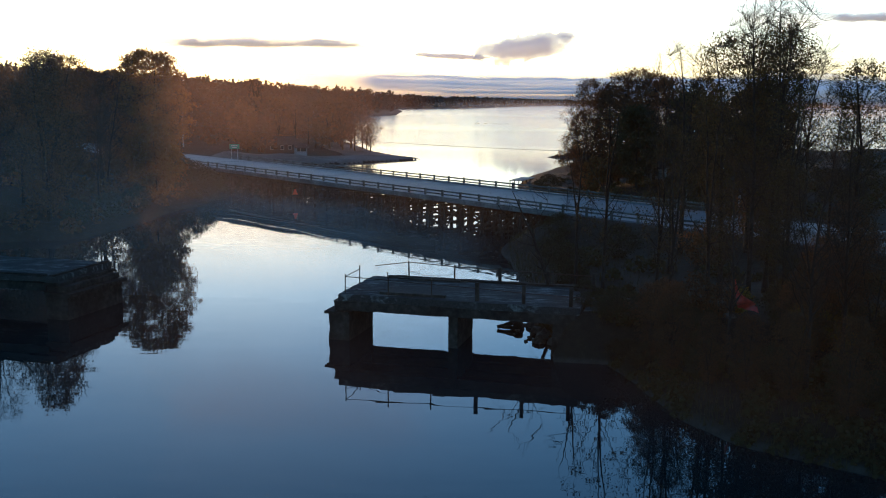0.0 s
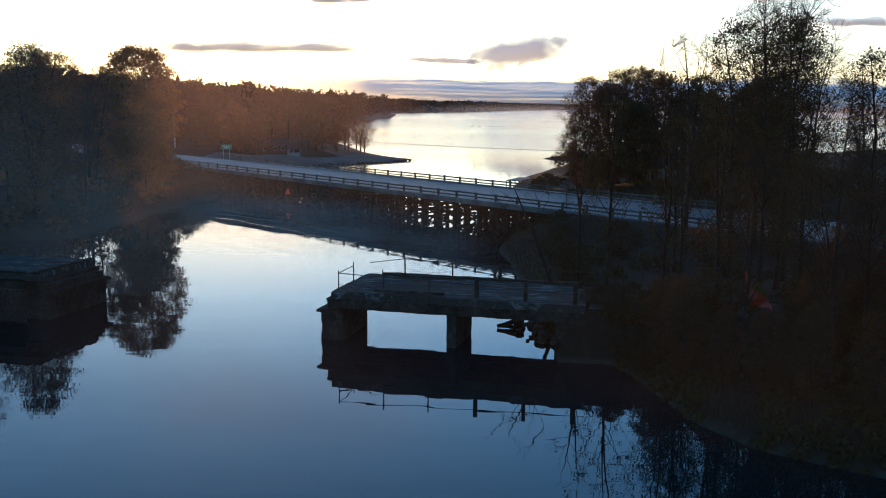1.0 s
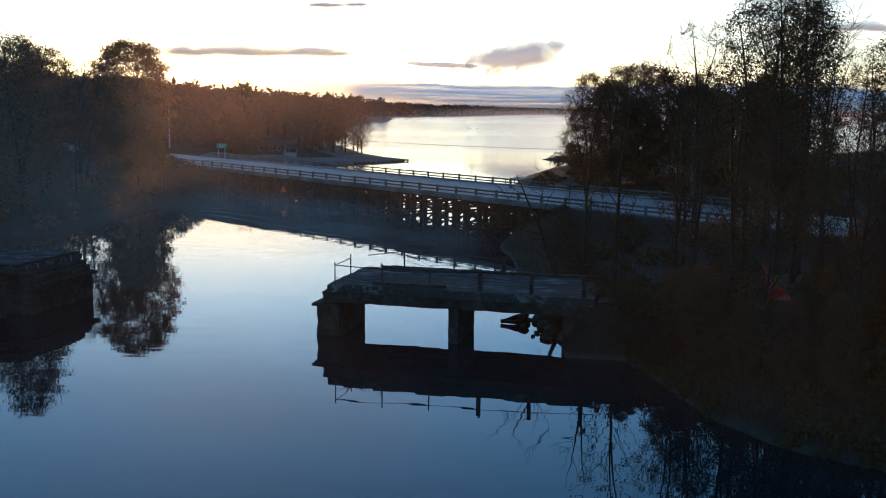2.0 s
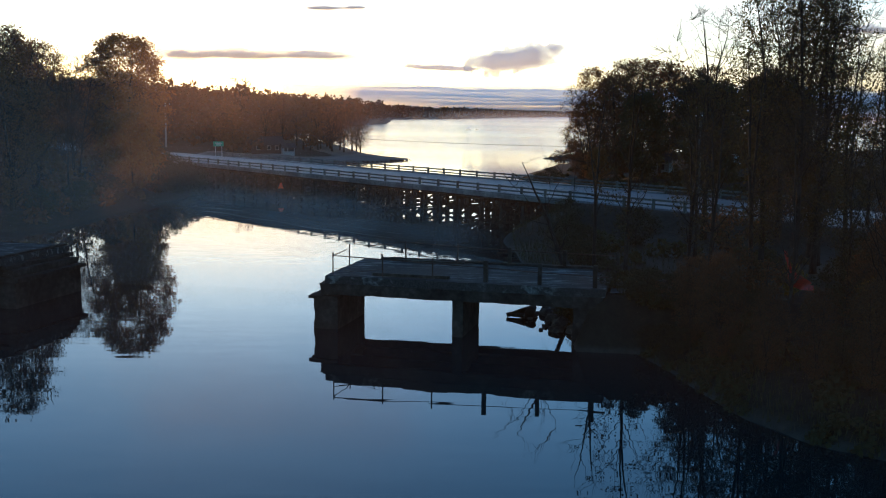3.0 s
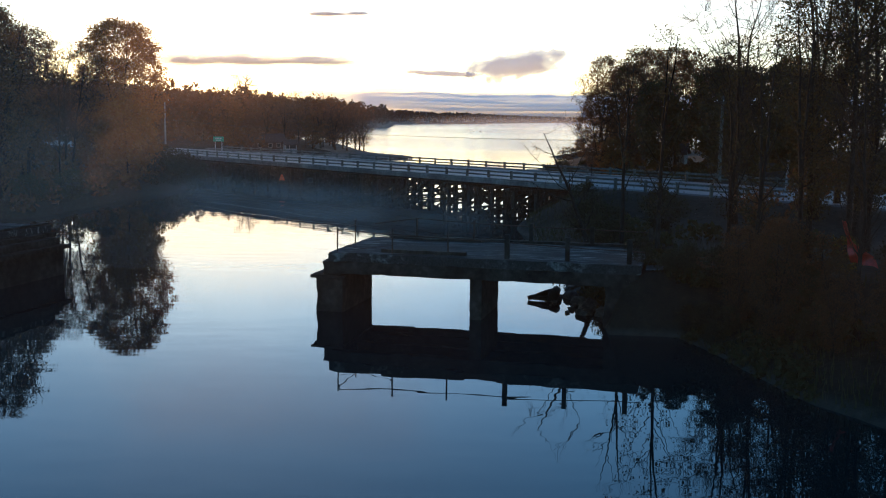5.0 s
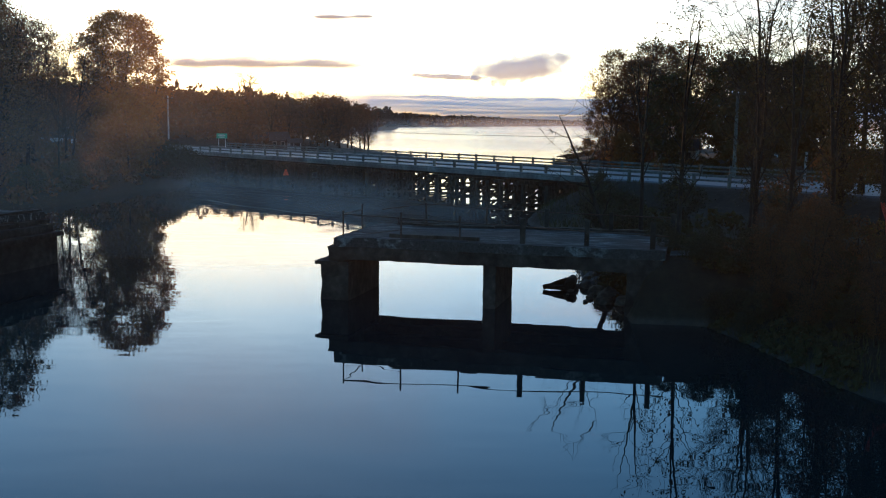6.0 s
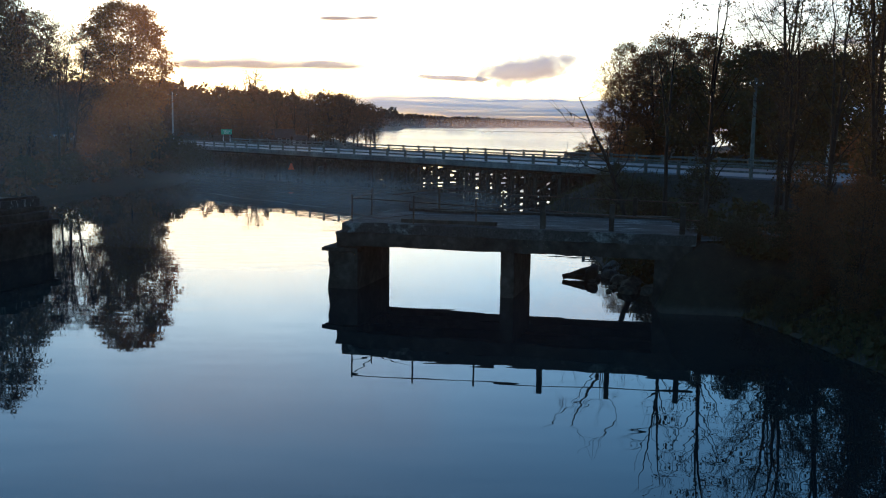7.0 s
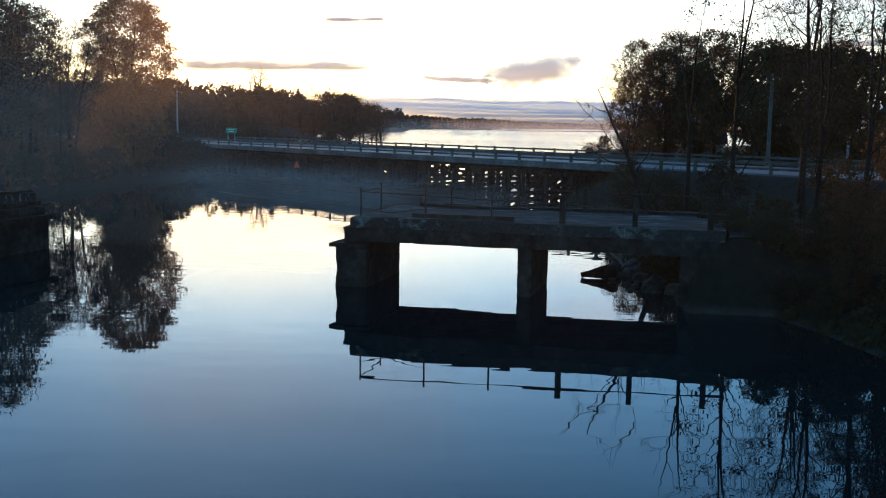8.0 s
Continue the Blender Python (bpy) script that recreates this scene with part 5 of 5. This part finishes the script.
tagged(part("cable", cable, M_WIRE), "thin dark cable hung along the bridge", "cable")

# orange marker and white gauge board on stakes before the bridge
mark = thing("channel_marker", pose(-21.9, 129.4, 0, 0, 0, 10), "orange triangular channel marker on a stake", "marker")
part("stake", Shape().tube([(0, 0.08, -2), (0, 0.08, 1.9)], 0.06, 8), M_TIMBER, mark)
part("board", Shape().add([(-0.36, -0.03, 1.3), (0.36, -0.03, 1.3), (0.1, -0.03, 2.05), (-0.1, -0.03, 2.05), (-0.36, 0.01, 1.3), (0.36, 0.01, 1.3), (0.1, 0.01, 2.05), (-0.1, 0.01, 2.05)],
     [(0, 1, 2, 3), (4, 7, 6, 5), (0, 4, 5, 1), (1, 5, 6, 2), (2, 6, 7, 3), (3, 7, 4, 0)]), M_ORANGE, mark, "faded orange board")
gauge = thing("gauge_board", pose(-17.5, 123.6, 0, 0, 0, 10), "dull grey square board on a stake in the river", "sign")
part("stake", Shape().tube([(0, 0.08, -2), (0, 0.08, 2.1)], 0.05, 8), M_TIMBER, gauge)
part("board", Shape().box(-0.3, 0.3, -0.03, 0.01, 1.4, 2.0, 0.01), M_RAILWOOD, gauge, "dull grey board")
part("panel", Shape().box(-0.2, 0.2, -0.036, -0.031, 1.5, 1.9), M_ROOF, gauge, "dark square panel")

# white marker post beside the road
wp = thing("marker_post", pose(29.3, 92.4, ground_at(29.3, 92.4), 0, 2, 20), "slim weathered pale marker post by the road", "post")
zt = 5.8 - ground_at(29.3, 92.4)
part("shaft", Shape().box(-0.09, 0.09, -0.07, 0.07, -0.3, zt, 0.02), M_GREY, wp)
part("band", Shape().box(-0.094, 0.094, -0.074, 0.074, zt - 0.35, zt - 0.2), M_ROOF, wp, "dark band")


def cabin(x, y, turn, w, d, h, wallmat, label, z=None):
    z = ground_at(x, y) if z is None else z
    c = thing("cabin", pose(x, y, z, 0, 0, turn), label, "house")
    part("wall", Shape().box(-w / 2, w / 2, -d / 2, -d / 2 + 0.15, -0.4, h, 0.01), wallmat, c)
    part("wall", Shape().box(-w / 2, w / 2, d / 2 - 0.15, d / 2, -0.4, h, 0.01), wallmat, c)
    for s in (-1, 1):
        x0 = s * (w / 2 - 0.075)
        part("wall", Shape().add([(x0 + o, yy, zz) for o in (-0.075, 0.075) for yy, zz in ((-d / 2 + 0.152, -0.4), (d / 2 - 0.152, -0.4), (d / 2 - 0.152, h), (0, h + d * 0.28), (-d / 2 + 0.152, h))],
             [(0, 1, 2, 3, 4), (9, 8, 7, 6, 5), (0, 5, 6, 1), (1, 6, 7, 2), (2, 7, 8, 3), (3, 8, 9, 4), (4, 9, 5, 0)]), wallmat, c)
    for s in (-1, 1):
        part("roof", Shape().add([(xx, s * yy, zz + o) for xx in (-w / 2 - 0.4, w / 2 + 0.4) for yy, zz in ((0.0, h + d * 0.28 + 0.08), (d / 2 + 0.5, h - 0.2)) for o in (0, 0.14)],
             [(0, 1, 3, 2), (4, 6, 7, 5), (0, 4, 5, 1), (2, 3, 7, 6), (0, 2, 6, 4), (1, 5, 7, 3)]), M_ROOF, c, "dark shingle roof")
    for k in (-0.28, 0.05, 0.3):
        win = part("window", Shape().box(w * k - 0.45, w * k + 0.45, -d / 2 - 0.04, -d / 2 - 0.002, 0.95, 1.95, 0.01), M_GREY, c, "pale-framed window")
        part("pane", Shape().box(w * k - 0.36, w * k + 0.36, -d / 2 - 0.05, -d / 2 - 0.042, 1.04, 1.86), M_GLASSDARK, win)
    return c


cabin(-43, 236, 20, 7.5, 6, 2.2, M_SIDING, "low brown cabin with a dark shingle roof")
cabin(-36, 226, 20, 2.6, 2.4, 2.0, M_GREY, "small pale shed near the lake shore")
cabin(47, 163, -20, 6, 5, 2.6, M_PALESIDING, "pale blue cabin among the trees")
cabin(30, 143, -20, 5, 4, 2.3, M_GREY, "pale shed among the trees")

# dock at the lake shore
dock = thing("dock", pose(12.4, 165.5, 0, 0, 0, 70), "small wooden dock at the lake shore", "dock")
for k in range(12):
    part("plank", Shape().box(-4.2 + k * 0.7, -4.2 + k * 0.7 + 0.66, -1.2, 1.2, 0.95, 1.03, 0.01), M_RAILWOOD, dock)
for x in (-4.0, -1.3, 1.4, 4.0):
    for y in (-1.1, 1.1):
        part("support", Shape().tube([(x, y, -1.5), (x, y, 1.0)], 0.09, 8), M_TIMBER, dock)

# red tarpaulin hung in the bushes
n, m = 14, 5
tp = []
for i in range(n + 1):
    u = i / n
    half = 0.16 + 0.1 * u if u < 0.45 else 0.1 + 1.0 * min(1, (u - 0.45) / 0.3)
    for j in range(m + 1):
        v = j / m - 0.1
        tp.append((-0.55 + 0.5 * u + v * half, 0.12 * math.sin(i * 0.9 + j), 1.9 - 1.75 * u - 0.15 * v * half + 0.04 * math.sin(j * 2.1)))
front = [(i * (m + 1) + j, (i + 1) * (m + 1) + j, (i + 1) * (m + 1) + j + 1, i * (m + 1) + j + 1) for i in range(n) for j in range(m)]
off = len(tp)
sheet = Shape().add(tp + [(x, y + 0.03, z) for x, y, z in tp], front + [tuple(k + off for k in f)[::-1] for f in front])
tarp = part("tarpaulin", sheet, M_RED, smooth=True)
tarp.matrix_world = pose(16.05, 45.3, 3.15, 0, 0, -15)
tagged(tarp, "red plastic sheet hanging in the bushes", "tarpaulin")


# rocks and driftwood by the old bridge
def rock(x, y, z, size, seed, flat=0.7):
    bm = bmesh.new()
    bmesh.ops.create_icosphere(bm, subdivisions=2, radius=size)
    for v in bm.verts:
        p = v.co.normalized() * 1.3 + Vector((seed * 3.1, seed, 0))
        v.co *= 1 + 0.45 * noise.noise(p) + 0.15 * noise.noise(p * 3)
        v.co.z *= flat
    me = bpy.data.meshes.new("rock")
    bm.to_mesh(me)
    bm.free()
    ob = part("rock", me, M_ROCK)
    ob.location = (x, y, z)
    return tagged(ob, "dark wet rock in the shallows", "rock", "rocks by the old bridge")


for k, (x, y, s) in enumerate(((4.6, 54.0, 0.4), (4.35, 53.3, 0.22), (5.4, 54.6, 0.6), (5.6, 53.0, 0.5), (5.9, 51.6, 0.6), (5.0, 51.4, 0.25), (4.7, 50.6, 0.16), (5.5, 50.3, 0.4), (4.9, 55.0, 0.2), (6.2, 55.4, 0.6),
                               (5.2, 52.2, 0.18), (6.4, 50.0, 0.5), (6.9, 49.0, 0.5), (4.1, 52.4, 0.1), (5.9, 57, 0.5), (6.2, 60, 0.45), (6.0, 63, 0.4))):
    rock(x, y, 0.02 + 0.1 * s, s * (0.72 if x < 5.45 else 1.0), k + 1)
log = Shape().tube([(3.1, 53.9, 0.12), (3.5, 53.95, 0.2), (4.0, 54.1, 0.34), (4.5, 54.2, 0.42)], [0.12, 0.13, 0.16, 0.2], 10)
log.tube([(3.2, 53.9, 0.14), (3.9, 53.7, 0.14), (4.45, 53.5, 0.1)], [0.09, 0.13, 0.17], 8)
log.tube([(4.2, 53.4, 0.05), (4.4, 53.8, 0.3), (4.6, 54.3, 0.5)], [0.2, 0.3, 0.22], 9)
tagged(part("driftwood_log", log, M_BARK, smooth=True), "dark waterlogged log lying in the shallows", "log")
